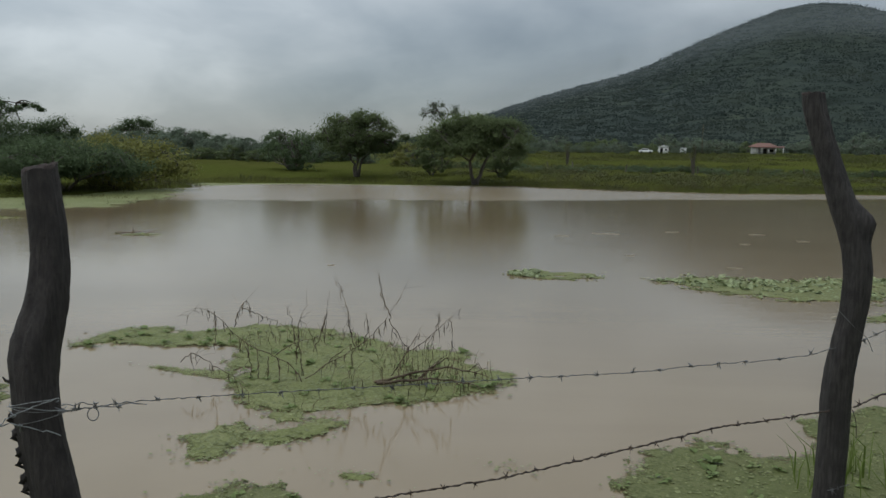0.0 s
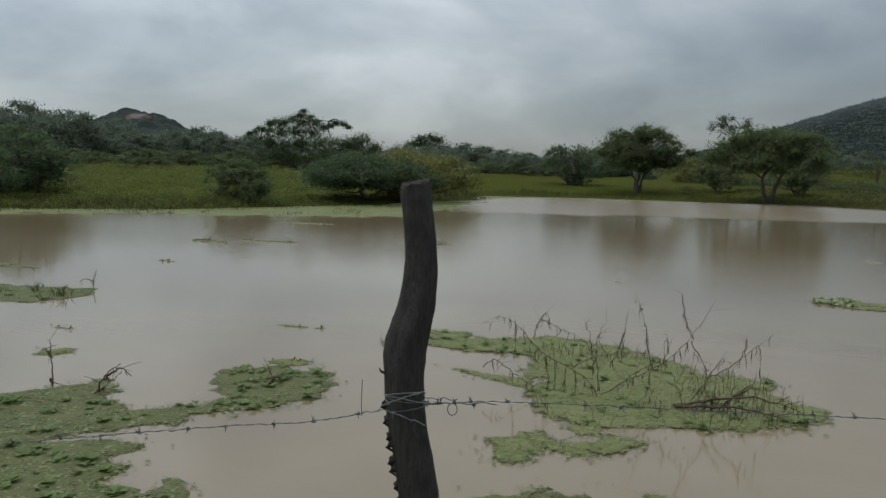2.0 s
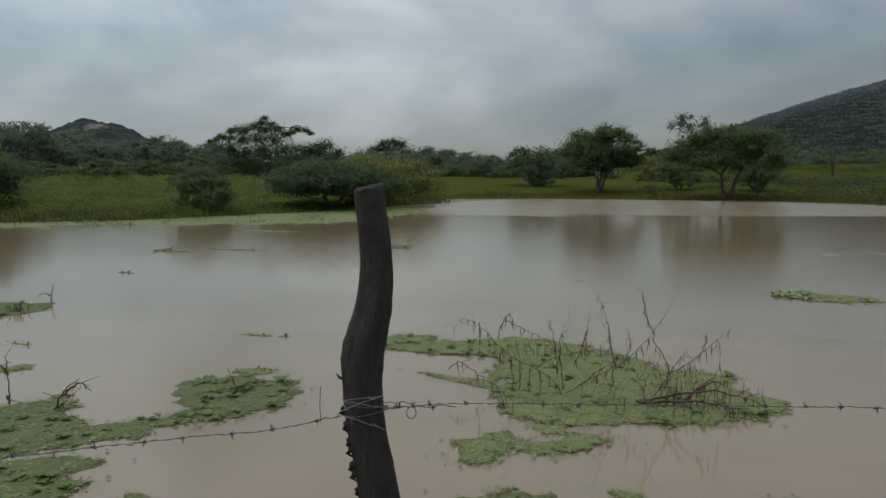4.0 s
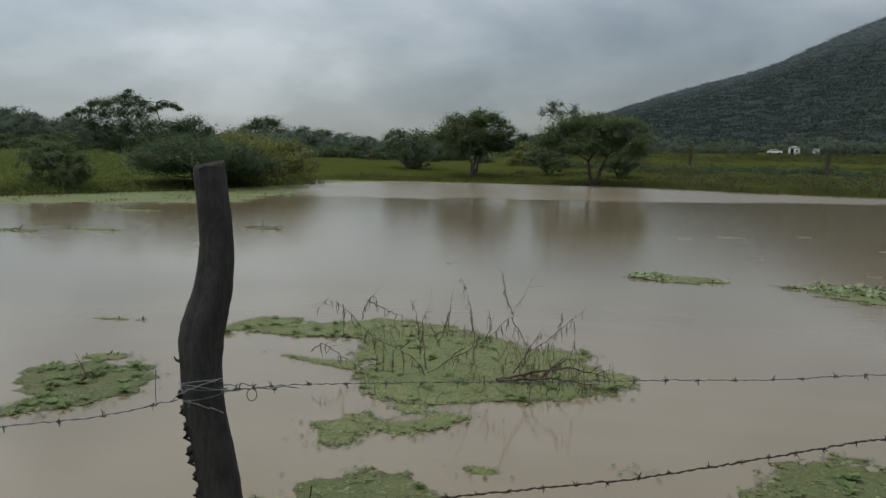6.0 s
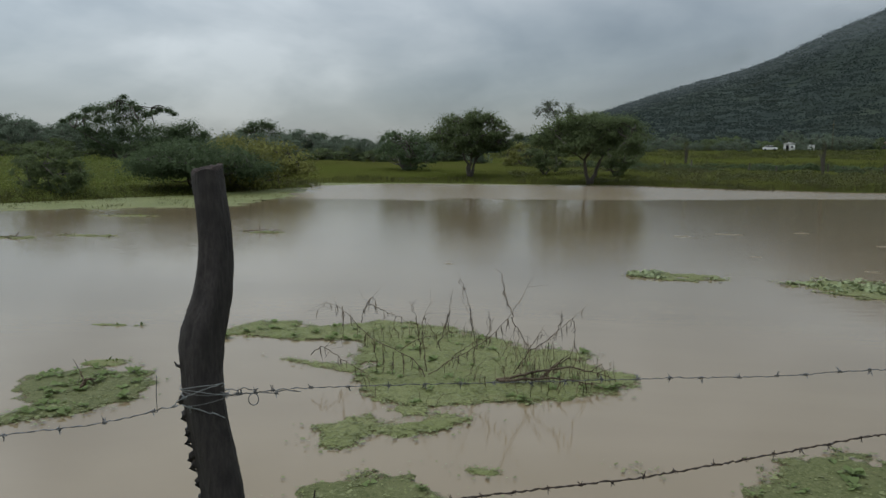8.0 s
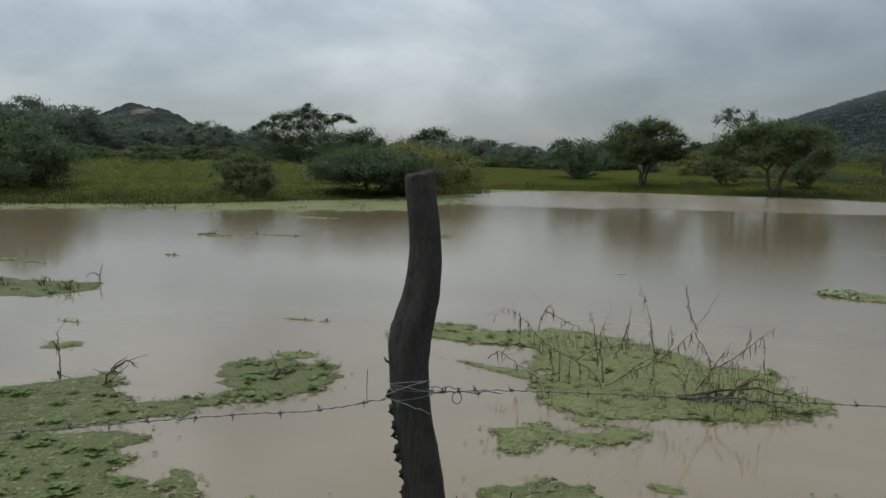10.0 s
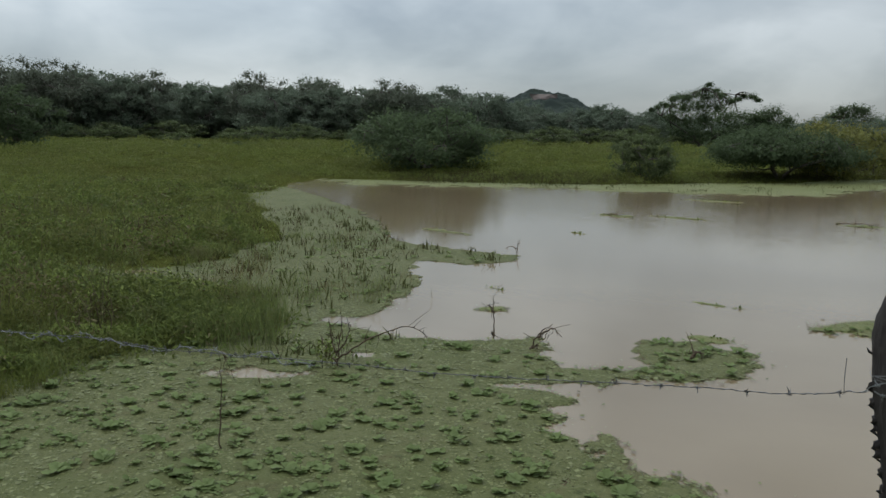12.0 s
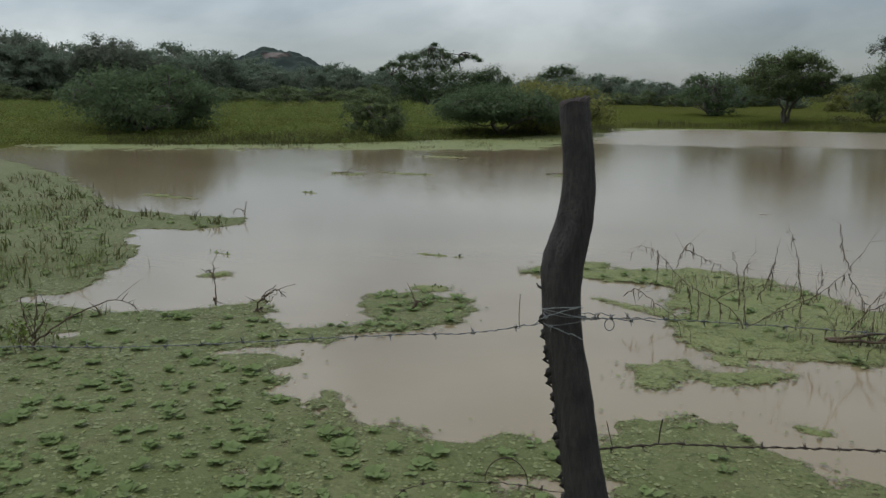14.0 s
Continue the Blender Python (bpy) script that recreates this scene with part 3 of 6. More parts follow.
# ---- trees and bushes ----
def tree(name, height, width, seed, leaf, label, category="tree", crown_base=0.35, flat=0.5, leaves=4200, size=0.10, stems=2, clumps=46, sparse=0.0, wood=BARK, low=-0.35, puff=0.135, stout=1.0, pads=None):
    """A tapered, forking trunk whose limbs carry clumps of small leaves; flat: how flat-topped the crown is;
    pads: the clumps' own places and sizes, for a crown of marked shape. It stands at the origin."""
    rng = np.random.RandomState(seed)
    centre = np.array([0, 0, height * (crown_base + (1 - crown_base) * 0.45)])
    half = np.array([width / 2, width / 2, height * (1 - crown_base) / 2])
    tips = [np.array([dx, rng.normal(0, 0.10 * width), dz]) for dx, dz, r in pads or ()]
    clumps = len(tips) or clumps
    while len(tips) < clumps:
        p = rng.uniform(-1, 1, 3)
        q = np.linalg.norm(p)
        if q > 1 or q < 0.35 + 0.2 * rng.rand():
            continue
        if p[2] < low + 0.35 * rng.rand():
            continue
        if flat > 0 and p[2] < 0:
            p[2] *= 1 - 0.6 * flat
        wob = 1 + 0.22 * math.sin(3 * math.atan2(p[1], p[0]) + seed) + rng.uniform(-0.12, 0.12)
        tips.append(centre + p * half * np.array([wob, wob, 1 + rng.uniform(-0.1, 0.12)]))
    tips = np.array(tips)
    wooden = Soup()
    girth = stout * (0.028 * height + 0.012 * width)
    roots = []
    for s in range(stems):
        a = 2 * math.pi * s / stems + rng.uniform(0, 1)
        lean = width * (0.10 if stems > 1 else 0.03)
        top = np.array([math.cos(a) * lean, math.sin(a) * lean, height * (crown_base + 0.12)])
        t = np.linspace(0, 1, 6)[:, None]
        pts = t * top + np.array([math.cos(a), math.sin(a), 0]) * 0.06 * girth * 8 * (1 - t) + rng.normal(0, 0.02 * height, (6, 3)) * np.array([1, 1, 0.2]) * t * (1 - t) * 2
        pts[0, 2] = -0.15
        wooden.tube(pts, np.linspace(girth, girth * 0.6, 6) / math.sqrt(stems), 7, 0.1, rng)
        roots.append(pts[-1])
        roots.append(pts[-2])
    roots = np.array(roots)
    for k, tip in enumerate(tips):
        src = roots[np.argmin(np.linalg.norm(roots - tip, axis=1) + rng.uniform(0, 0.3, len(roots)))]
        t = np.linspace(0, 1, 5)[:, None]
        mid = (src + tip) / 2 + np.array([0, 0, 0.08 * height]) * rng.uniform(-0.3, 1) + rng.normal(0, 0.03 * width, 3)
        pts = (1 - t) ** 2 * src + 2 * t * (1 - t) * mid + t**2 * tip
        wooden.tube(pts, np.linspace(girth * 0.32, girth * 0.05, 5), 5)
        if k % 3 == 0:
            roots = np.vstack([roots, pts[3]])
    base = empty(name, Matrix(), label, category)
    child("trunk", wooden.mesh("trunk", wood), base)
    share = rng.dirichlet(np.ones(clumps) * 5) * leaves
    if pads:
        share = np.array([r**1.25 for _, _, r in pads])
        share = share / share.sum() * leaves
    cloud, away, big = [], [], []
    for k, (tip, cnt) in enumerate(zip(tips, share)):
        cnt = max(8, int(cnt))
        ball = 1.3 * pads[k][2] if pads else width * puff * rng.uniform(0.65, 1.25) * (1 - 0.3 * sparse)
        g = rng.normal(0, 1, (cnt, 3))
        g /= np.linalg.norm(g, axis=1)[:, None]
        reach = rng.uniform(0, 1, (cnt, 1)) ** 0.45 * (1 + 0.25 * np.sin(3 * g[:, :1] * 4 + 5 * g[:, 1:2]))
        cloud.append(tip + g * reach * ball * np.array([1, 1, 0.75 if pads else min(0.85, 0.55 * max(1.0, height / width))]))
        away.append(g)
        # larger leaves close the heart of the clump
        heart = rng.uniform(0, 1, cnt) < 0.16 * (1 - sparse)
        cloud[-1][heart] = tip + (cloud[-1][heart] - tip) * 0.6
        big.append(np.where(heart, 2.3, 1.0) * (1 - 0.15 * (1 - sparse)))
    cloud, away, big = np.concatenate(cloud), np.concatenate(away), np.concatenate(big)
    keep = cloud[:, 2] > 0.03
    cloud, away, big = cloud[keep], away[keep], big[keep]
    v, f = leaf_quads(cloud, size * big[:, None], rng, 0.25, out=away)
    whole = (cloud - centre) / half
    whole /= np.linalg.norm(whole, axis=1)[:, None] + 0.2
    child("crown", mesh_of("crown", v, f, leaf, swell=0.6 * away + 0.5 * whole + np.array([0, 0, 0.95]) + rng.normal(0, 0.28, cloud.shape)), base)
    return base


def at(az, dist, up=0.0):
    """A place on the ground, degrees to the left of the first view and metres from the shore."""
    x, y = -dist * math.sin(radians(az)), dist * math.cos(radians(az))
    return x, y, float(ground_z(x, y)) + up


def stand(ob, x, y, turn=0.0, scale=1.0, tall=1.0):
    ob.matrix_basis = pose(x, y, float(ground_z(x, y)), 0, 0, turn) @ Matrix.Diagonal((scale, scale, scale * tall, 1))
    return ob


stand(tree("tree", 3.75, 4.5, 21, LEAF_MID, "round-crowned thorn tree with three stems on the far shore", flat=0.3, puff=0.15, leaves=30000, size=0.048, stems=3, crown_base=0.2, clumps=130, low=-0.6), -5.0, 47.5)
stand(tree("tree", 3.85, 5.2, 22, LEAF_MID, "spreading thorn tree with forked trunk at the water's edge", flat=0.35, puff=0.15, leaves=38000, size=0.048, stems=2, crown_base=0.20, clumps=150, low=-0.45), 1.7, 43.4)
stand(tree("tree", 4.1, 2.2, 23, LEAF_GREY, "thin half-bare tree behind the thorn tree", flat=0.1, leaves=1500, size=0.045, stems=1, crown_base=0.6, clumps=34, sparse=0.5, stout=0.45, puff=0.16), -0.12, 52.0, 0, 1.14)
stand(tree("bush", 2.2, 2.6, 50, LEAF_MID, "leafy bush under the spreading thorn tree", "bush", flat=0.1, leaves=8000, size=0.045, stems=2, crown_base=0.0, clumps=60, low=-0.9), -0.7, 50.0)
stand(tree("bush", 2.5, 3.0, 24, LEAF_MID, "low bushy tree beside the thorn tree", "bush", flat=0.2, leaves=9000, size=0.05, stems=2, crown_base=0.0, clumps=70, low=-0.9), 3.5, 49.5)
stand(tree("bush", 2.8, 4.2, 25, LEAF_DARK, "dark rounded bush behind the round thorn tree", "bush", flat=0.1, leaves=9000, size=0.055, stems=2, crown_base=0.0, clumps=90, low=-0.95), -9.6, 52)
stand(tree("bush", 2.15, 5.8, 26, LEAF_DARK, "dark umbrella-shaped thorn bush on the grassy bank", "bush", flat=0.6, puff=0.165, leaves=34000, size=0.048, stems=3, crown_base=0.08, clumps=150, low=-0.55), -13.7, 29.6, 0, 0.85)
stand(tree("bush", 2.35, 5.2, 27, LEAF_YELLOW, "yellow-green bush beside the umbrella thorn", "bush", flat=0.1, puff=0.165, leaves=28000, size=0.048, stems=2, crown_base=0.0, clumps=120, low=-0.95), -12.9, 32.6, 0, 0.92)
stand(tree("bush", 1.5, 2.9, 28, LEAF_MID, "small green bush in the meadow by the water", "bush", flat=0.0, leaves=9500, size=0.04, stems=3, crown_base=0.0, clumps=80, low=-0.9), -16.4, 24.8, 0, 0.82, 1.28)
stand(tree("bush", 2.8, 6.6, 29, LEAF_DARK, "large dark spreading bush in the meadow", "bush", flat=0.15, puff=0.165, leaves=26000, size=0.055, stems=3, crown_base=0.0, clumps=140, low=-0.9), -24.2, 21.4, 0, 0.83)
RAGGED = [(-4.0, 3.3, 0.28), (-3.6, 3.55, 0.34), (-3.1, 3.75, 0.42), (-2.5, 3.65, 0.5), (-2.4, 4.3, 0.42), (-1.9, 4.5, 0.5), (-1.3, 4.35, 0.62), (-0.5, 4.85, 0.6), (0.1, 5.15, 0.45), (0.35, 5.5, 0.3),
          (0.9, 5.1, 0.42), (0.2, 4.5, 0.8), (1.3, 4.5, 0.55), (2.0, 4.05, 0.5), (2.6, 4.3, 0.33), (3.0, 4.55, 0.36), (3.6, 4.45, 0.42), (4.1, 4.2, 0.3), (-1.5, 3.5, 0.95), (-0.3, 3.7, 1.1), (1.0, 3.6, 1.05),
          (-2.4, 2.6, 0.9), (-1.3, 2.3, 1.1), (0.2, 2.5, 1.2), (1.6, 2.6, 1.1), (2.8, 2.7, 0.9), (-2.0, 1.4, 1.0), (-0.8, 1.1, 1.1), (0.6, 1.1, 1.2), (2.0, 1.3, 1.2), (3.2, 1.6, 1.0)]
stand(tree("tree", 5.6, 7.4, 30, LEAF_DARK, "tall ragged tree with side limbs above the wood's edge", leaves=26000, size=0.06, stems=2, crown_base=0.0, pads=RAGGED), *at(29.4, 69)[:2], 29.4, 1.0, 0.88)
HUMP = [(-0.9, 1.0, 1.0), (0.0, 2.6, 0.9), (0.7, 2.9, 0.8), (-0.7, 2.5, 0.8), (0.9, 1.5, 1.1), (0.1, 1.7, 1.1), (1.6, 2.2, 0.7), (-1.5, 1.6, 0.7)]
stand(tree("tree", 3.6, 3.8, 51, LEAF_DARK, "low domed tree beside the ragged tree", leaves=9000, size=0.06, stems=2, crown_base=0.0, pads=HUMP), *at(25.6, 68)[:2], 25.6, 1.0, 0.92)
stand(tree("tree", 3.0, 4.6, 31, LEAF_DARK, "dark bushy tree at the edge of the meadow", flat=0.1, leaves=14000, size=0.055, stems=2, crown_base=0.0, clumps=100, low=-0.9), *at(74.9, 44)[:2])
DOMED = [(-0.9, 3.9, 0.8), (0.2, 4.1, 0.85), (1.0, 3.8, 0.75), (-2.0, 3.1, 0.7), (-1.3, 3.3, 0.8), (-0.2, 3.0, 1.3), (1.6, 2.7, 1.2), (3.3, 2.2, 1.0), (4.7, 2.1, 1.0), (5.6, 2.75, 0.7), (6.4, 2.6, 0.75), (3.6, 2.8, 0.55),
         (-1.6, 1.9, 1.3), (0.6, 1.5, 1.4), (2.8, 1.1, 1.2), (5.0, 1.0, 1.2), (6.8, 1.5, 1.1), (-3.0, 1.3, 1.2), (7.8, 1.4, 1.0)]
stand(tree("tree", 4.6, 7.0, 32, LEAF_DARK, "domed dark trees rising behind the yellow bush", leaves=20000, size=0.075, stems=2, crown_base=0.0, pads=DOMED), *at(20.4, 88)[:2], 20.4, 1.0, 0.84)
stand(tree("bush", 2.0, 4.0, 33, LEAF_YELLOW, "yellowish bush between the two shore trees", "bush", flat=0.2, leaves=8000, size=0.055, stems=2, crown_base=0.0, clumps=60, low=-0.9), *at(2.2, 62)[:2])

# the wood behind the meadow: a few kinds, set again and again
KINDS = [
    tree("tree", 5.0, 6.8, 41, LEAF_FAR_HAZE, "dark scrub tree in the wood behind the meadow", flat=0.1, leaves=11000, size=0.088, stems=2, crown_base=0.0, clumps=110, stout=0.6, low=-0.95),
    tree("tree", 5.0, 5.8, 42, LEAF_FAR_HAZE, "dark scrub tree in the wood behind the meadow", flat=0.0, leaves=10500, size=0.088, stems=2, crown_base=0.0, clumps=100, stout=0.6, low=-0.95),
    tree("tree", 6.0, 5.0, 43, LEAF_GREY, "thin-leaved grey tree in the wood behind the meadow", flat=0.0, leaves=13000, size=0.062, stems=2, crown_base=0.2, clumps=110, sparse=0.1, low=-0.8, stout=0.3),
    tree("tree", 5.0, 7.2, 44, LEAF_FAR_HAZE, "dark scrub tree in the wood behind the meadow", flat=0.2, leaves=11000, size=0.088, stems=3, crown_base=0.0, clumps=105, stout=0.6, low=-0.95),
    tree("bush", 2.2, 4.2, 45, LEAF_MID, "low dark bush at the wood's edge", "bush", flat=0.0, leaves=4200, size=0.07, stems=2, crown_base=0.0, clumps=50, low=-0.95),
    tree("bush", 1.5, 2.8, 46, LEAF_DARK, "low green bush in the field", "bush", flat=0.1, leaves=3000, size=0.055, stems=2, crown_base=0.0, clumps=36, low=-0.95),
    tree("tree", 5.0, 8.0, 47, LEAF_FAR_HAZE, "dark bushy tree at the foot of the hill", flat=0.1, leaves=2600, size=0.17, stems=2, crown_base=0.0, clumps=60, low=-0.95),
    tree("tree", 4.2, 9.0, 48, LEAF_MID, "green bushy tree at the foot of the hill", flat=0.1, leaves=2600, size=0.17, stems=2, crown_base=0.0, clumps=60, low=-0.95),
]
for k in KINDS:
    tagged(k, group="wood and bushes round the pond")
used = set()


def plant(k, az, dist, scale=1.0, tall=1.0, rng=random):
    if -23.8 < az < -19.2 and 100 < dist < 250 or -16.1 < az < -13.6 and 100 < dist < 196:
        dist = 262
    x, y, z = at(az, dist)
    m = pose(x, y, z - 0.1, 0, 0, rng.uniform(0, 360)) @ Matrix.Diagonal((scale, scale, scale * tall, 1))
    if k in used:
        copy_thing(KINDS[k], m)
    else:
        KINDS[k].matrix_basis = m
        used.add(k)


def canopy(az):
    """The height of the wood's canopy in metres by direction."""
    return float(np.interp(az, (32, 36, 40, 45, 50, 56, 62, 70, 80), (3.0, 3.4, 4.5, 5.8, 6.7, 6.7, 7.0, 7.0, 8.0)))


pick = random.Random(5)
for step in range(36):
    az = 32.5 + step * 1.38 + pick.uniform(-0.5, 0.5)
    high = canopy(az) / 4.5
    plant(pick.choice((0, 1, 3)), az, 76 + pick.uniform(-4, 5), high * pick.uniform(0.9, 1.02), pick.uniform(0.9, 1.05), pick)
    if step % 2 == 0:
        plant(pick.choice((0, 1, 3)), az + 0.8, 88 + pick.uniform(-3, 5), high * 1.08, 1.05, pick)
    if step % 3 != 1:
        plant(4, az + pick.uniform(-0.9, 0.9), 69 + pick.uniform(-8, 3), pick.uniform(0.45, 1.15), pick.uniform(0.7, 1.05), pick)
for az, dist, s in ((74.0, 72, 1.02), (71.6, 74, 0.95), (66.8, 78, 0.92), (59.6, 79, 0.95), (56.0, 80, 0.86), (54.9, 80, 0.85), (50.6, 76, 0.86), (49.5, 78, 0.8), (46.6, 82, 0.74)):
    plant(2, az, dist - 3, 1.06 * s, 1.0, pick)
# the lower wood beyond the far shore
for step in range(30):
    az = 6.0 + step * 0.92 + pick.uniform(-0.4, 0.4)
    high = float(np.interp(az, (6, 9, 12, 16, 20, 24, 32), (2.7, 2.9, 2.6, 2.9, 2.8, 3.0, 3.2)))
    plant(pick.choice((0, 1, 3)), az, 77 + pick.uniform(-4, 6), high / 3.7 * pick.uniform(0.85, 1.05), pick.uniform(0.8, 0.95), pick)
    if step % 2:
        plant(4, az + 0.5, 71 + pick.uniform(-3, 3), pick.uniform(0.65, 0.95), pick.uniform(0.8, 1.05), pick)
for az, dist, s in ((15.7, 86, 0.66), (25.7, 76, 0.62), (9.3, 68, 0.60), (26.6, 74, 0.6), (5.4, 66, 0.42)):
    plant(3, az, dist, s, 1.0, pick)
# bushes in the field and at the foot of the hill
for step in range(36):
    az = -3 - step * 0.85 + pick.uniform(-0.5, 0.5)
    plant(pick.choice((6, 7, 7)), az, 232 + pick.uniform(-14, 30), pick.uniform(0.75, 1.25), pick.uniform(0.7, 1.1), pick)
for step in range(10):
    plant(pick.choice((6, 7)), -3.5 - step * 0.95 + pick.uniform(-0.4, 0.4), 165 + pick.uniform(-15, 15), pick.uniform(0.45, 0.75), 0.8, pick)
for az, dist, s in ((-17.0, 205, 1.0), (-17.9, 200, 0.85), (-18.8, 207, 0.9), (-19.6, 214, 0.8), (-15.9, 207, 0.7), (-16.2, 188, 0.35), (-23.6, 215, 0.8), (-25.0, 205, 1.1), (-27, 215, 0.8)):
    plant(6, az, dist, s, 0.85, pick)
for step in range(58):
    az = -2 - step * 0.55 + pick.uniform(-0.4, 0.4)
    plant(5, az, 58 + pick.gauss(0, 2.0), pick.uniform(0.5, 1.1), pick.uniform(0.55, 0.9), pick)
for az, dist, s in ((-18.6, 55, 0.85), (-19.6, 58, 0.8), (-17.9, 60, 0.7), (-13.6, 60, 0.8), (-24.5, 56, 0.7), (-27.5, 58, 0.8), (61, 52, 0.8), (56, 55, 0.6), (64, 47, 0.7), (50.5, 47, 0.6)):
    plant(5, az, dist, s, 0.8, pick)


# columns of vine-grown dead wood and leaning fence stakes in the field
def stump_column(x, y, height, wide, seed):
    rng = np.random.RandomState(seed)
    base = empty("dead_tree", pose(x, y, float(ground_z(x, y))), "upright dead trunk grown over with creeper", "dead tree")
    s = Soup()
    for k in range(9):
        a, r = rng.uniform(0, 6.28), wide * 0.3 * rng.uniform(0.2, 1)
        top = height * rng.uniform(0.55, 1.0)
        t = np.linspace(0, 1, 6)
        s.tube(np.stack([math.cos(a) * r * (0.25 + t * 1.5) + rng.normal(0, 0.02, 6), math.sin(a) * r * (0.25 + t * 1.5), t * top - 0.1 * (t == 0)], -1), np.linspace(0.036, 0.012, 6), 6)
    child("trunk", s.mesh("trunk", BARK), base)
    t = rng.beta(1.4, 1.2, 420)
    a = rng.uniform(0, 6.28, 420)
    r = wide * 0.5 * rng.uniform(0.1, 1, 420) * (0.45 + 0.55 * np.sin(t * 2.6))
    v, f = leaf_quads(np.stack([r * np.cos(a), r * np.sin(a), t * height], -1), 0.035, rng)
    child("creeper", mesh_of("creeper", v, f, WEED_SCRUB), base)


stump_column(14.6, 47.6, 1.95, 0.42, 61)
stump_column(10.2, 67.0, 1.75, 0.5, 62)


def stake_mesh(seed):
    rng = np.random.RandomState(seed)
    s = Soup()
    t = np.linspace(0, 1, 6)
    s.tube(np.stack([0.05 * np.sin(t * 3 + seed), 0.04 * np.cos(t * 2 + seed) - 0.04, t * 1.25 - 0.15], -1), np.linspace(0.05, 0.038, 6), 7, 0.12, rng)
    return s.mesh("stake", BARK)


STAKES = [stake_mesh(s) for s in range(3)]
for k in range(9):
    az = -6.5 - k * 2.5 + pick.uniform(-1.2, 1.2)
    x, y, z = at(az, 56 - 0.13 * k + pick.uniform(-2.5, 2.5))
    ob = new("fence_stake", STAKES[k % 3])
    ob.matrix_basis = pose(x, y, z, pick.uniform(-6, 6), pick.uniform(-6, 6), pick.uniform(0, 360)) @ Matrix.Diagonal((1, 1, pick.uniform(0.3, 0.62), 1))
    tagged(ob, "rough grey wooden fence stake in the field", "fence stake", "stakes of the field fence")


# ---- buildings at the foot of the hill ----
def box(x0, x1, y0, y1, z0, z1):
    v = [(x, y, z) for z in (z0, z1) for x, y in ((x0, y0), (x1, y0), (x1, y1), (x0, y1))]
    return v, [(3, 2, 1, 0), (4, 5, 6, 7), (0, 1, 5, 4), (1, 2, 6, 5), (2, 3, 7, 6), (3, 0, 4, 7)]


def box_part(name, mat, parent, *boxes, label=""):
    s = Soup()
    for b in boxes:
        s.add(*box(*b))
    return child(name, s.mesh(name, mat, False), parent, label=label)


def placed(name, az, dist, label, category, up=0.0):
    x, y, z = at(az, dist)
    return empty(name, pose(x, y, z + up, 0, 0, az), label, category)


hut = placed("hut", -15.15, 182, "small whitewashed hut with a dark doorway", "hut", 0.1)
box_part("wall", WHITE_WALL, hut, (-1.5, -0.9, -1.2, 1.2, -0.5, 2.2), (-0.1, 1.5, -1.2, 1.2, -0.5, 2.2), (-0.9, -0.1, -1.2, 1.2, 1.75, 2.2), (-0.9, -0.1, 1.0, 1.2, -0.5, 1.75))
box_part("door", DARK_GAP, hut, (-0.88, -0.12, -0.2, -0.12, -0.4, 1.73))
s = Soup()
s.add([(-1.7, -1.4, 2.2), (1.7, -1.4, 2.2), (1.7, 1.4, 2.2), (-1.7, 1.4, 2.2), (-1.7, -1.4, 2.3), (1.7, -1.4, 2.3), (1.7, 1.4, 2.3), (-1.7, 1.4, 2.3), (0, -1.4, 2.75), (0, 1.4, 2.75)],
      [(0, 1, 2, 3), (4, 8, 9, 7), (8, 5, 6, 9), (0, 4, 5, 1), (2, 6, 7, 3), (4, 5, 8, 8), (6, 7, 9, 9), (0, 3, 7, 4), (1, 5, 6, 2)])
child("roof", s.mesh("roof", WHITE_WALL, False), hut)
box_part("window", DARK_GAP, hut, (0.45, 1.0, -1.21, -1.15, 0.9, 1.5))

shed = placed("shed", -16.55, 192, "low whitewashed shed half hidden by bushes", "shed", 0.1)
box_part("wall", WHITE_WALL, shed, (-1.4, 0.4, -1.2, 1.2, -0.5, 1.9))
box_part("roof", WHITE_WALL, shed, (-1.6, 0.6, -1.4, 1.4, 1.9, 2.05))

house = placed("house", -21.6, 222, "white farmhouse with a red tiled hip roof and porch", "house", 0.2)
box_part("wall", WHITE_WALL, house, (-4.2, 3.0, 0.0, 5.0, -0.6, 2.5), (-4.2, -2.0, -1.6, 0.0, -0.6, 2.3))
s = Soup()
s.add([(-4.9, -2.2, 2.35), (3.6, -0.4, 2.6), (3.6, 5.6, 2.6), (-4.9, 5.6, 2.6), (-2.4, 2.4, 3.85), (1.2, 2.4, 3.85), (-4.9, -0.4, 2.6)],
      [(6, 1, 5, 4), (1, 2, 5, 5), (2, 3, 4, 5), (3, 6, 4, 4), (0, 0, 1, 6)])
child("roof", s.mesh("roof", RED_TILE, False), house)
s = Soup()
s.add([(-4.9, -2.4, 2.15), (5.4, -2.4, 2.0), (5.4, 0.2, 2.55), (-4.9, 0.2, 2.62), (-4.9, -2.4, 2.27), (5.4, -2.4, 2.12), (5.4, 0.2, 2.67), (-4.9, 0.2, 2.74)],
      [(3, 2, 1, 0), (4, 5, 6, 7), (0, 1, 5, 4), (1, 2, 6, 5), (2, 3, 7, 6), (3, 0, 4, 7)])
child("porch_roof", s.mesh("porch_roof", RED_TILE, False), house)
for x in (-1.0, 1.0, 3.0, 5.1):
    box_part("column", WHITE_WALL, house, (x - 0.12, x + 0.12, -2.2, -1.96, -0.6, 2.12))
box_part("door", DARK_GAP, house, (-0.6, 0.4, -0.06, 0.02, -0.4, 1.7))
box_part("window", DARK_GAP, house, (1.2, 2.4, -0.06, 0.02, 0.5, 1.5))
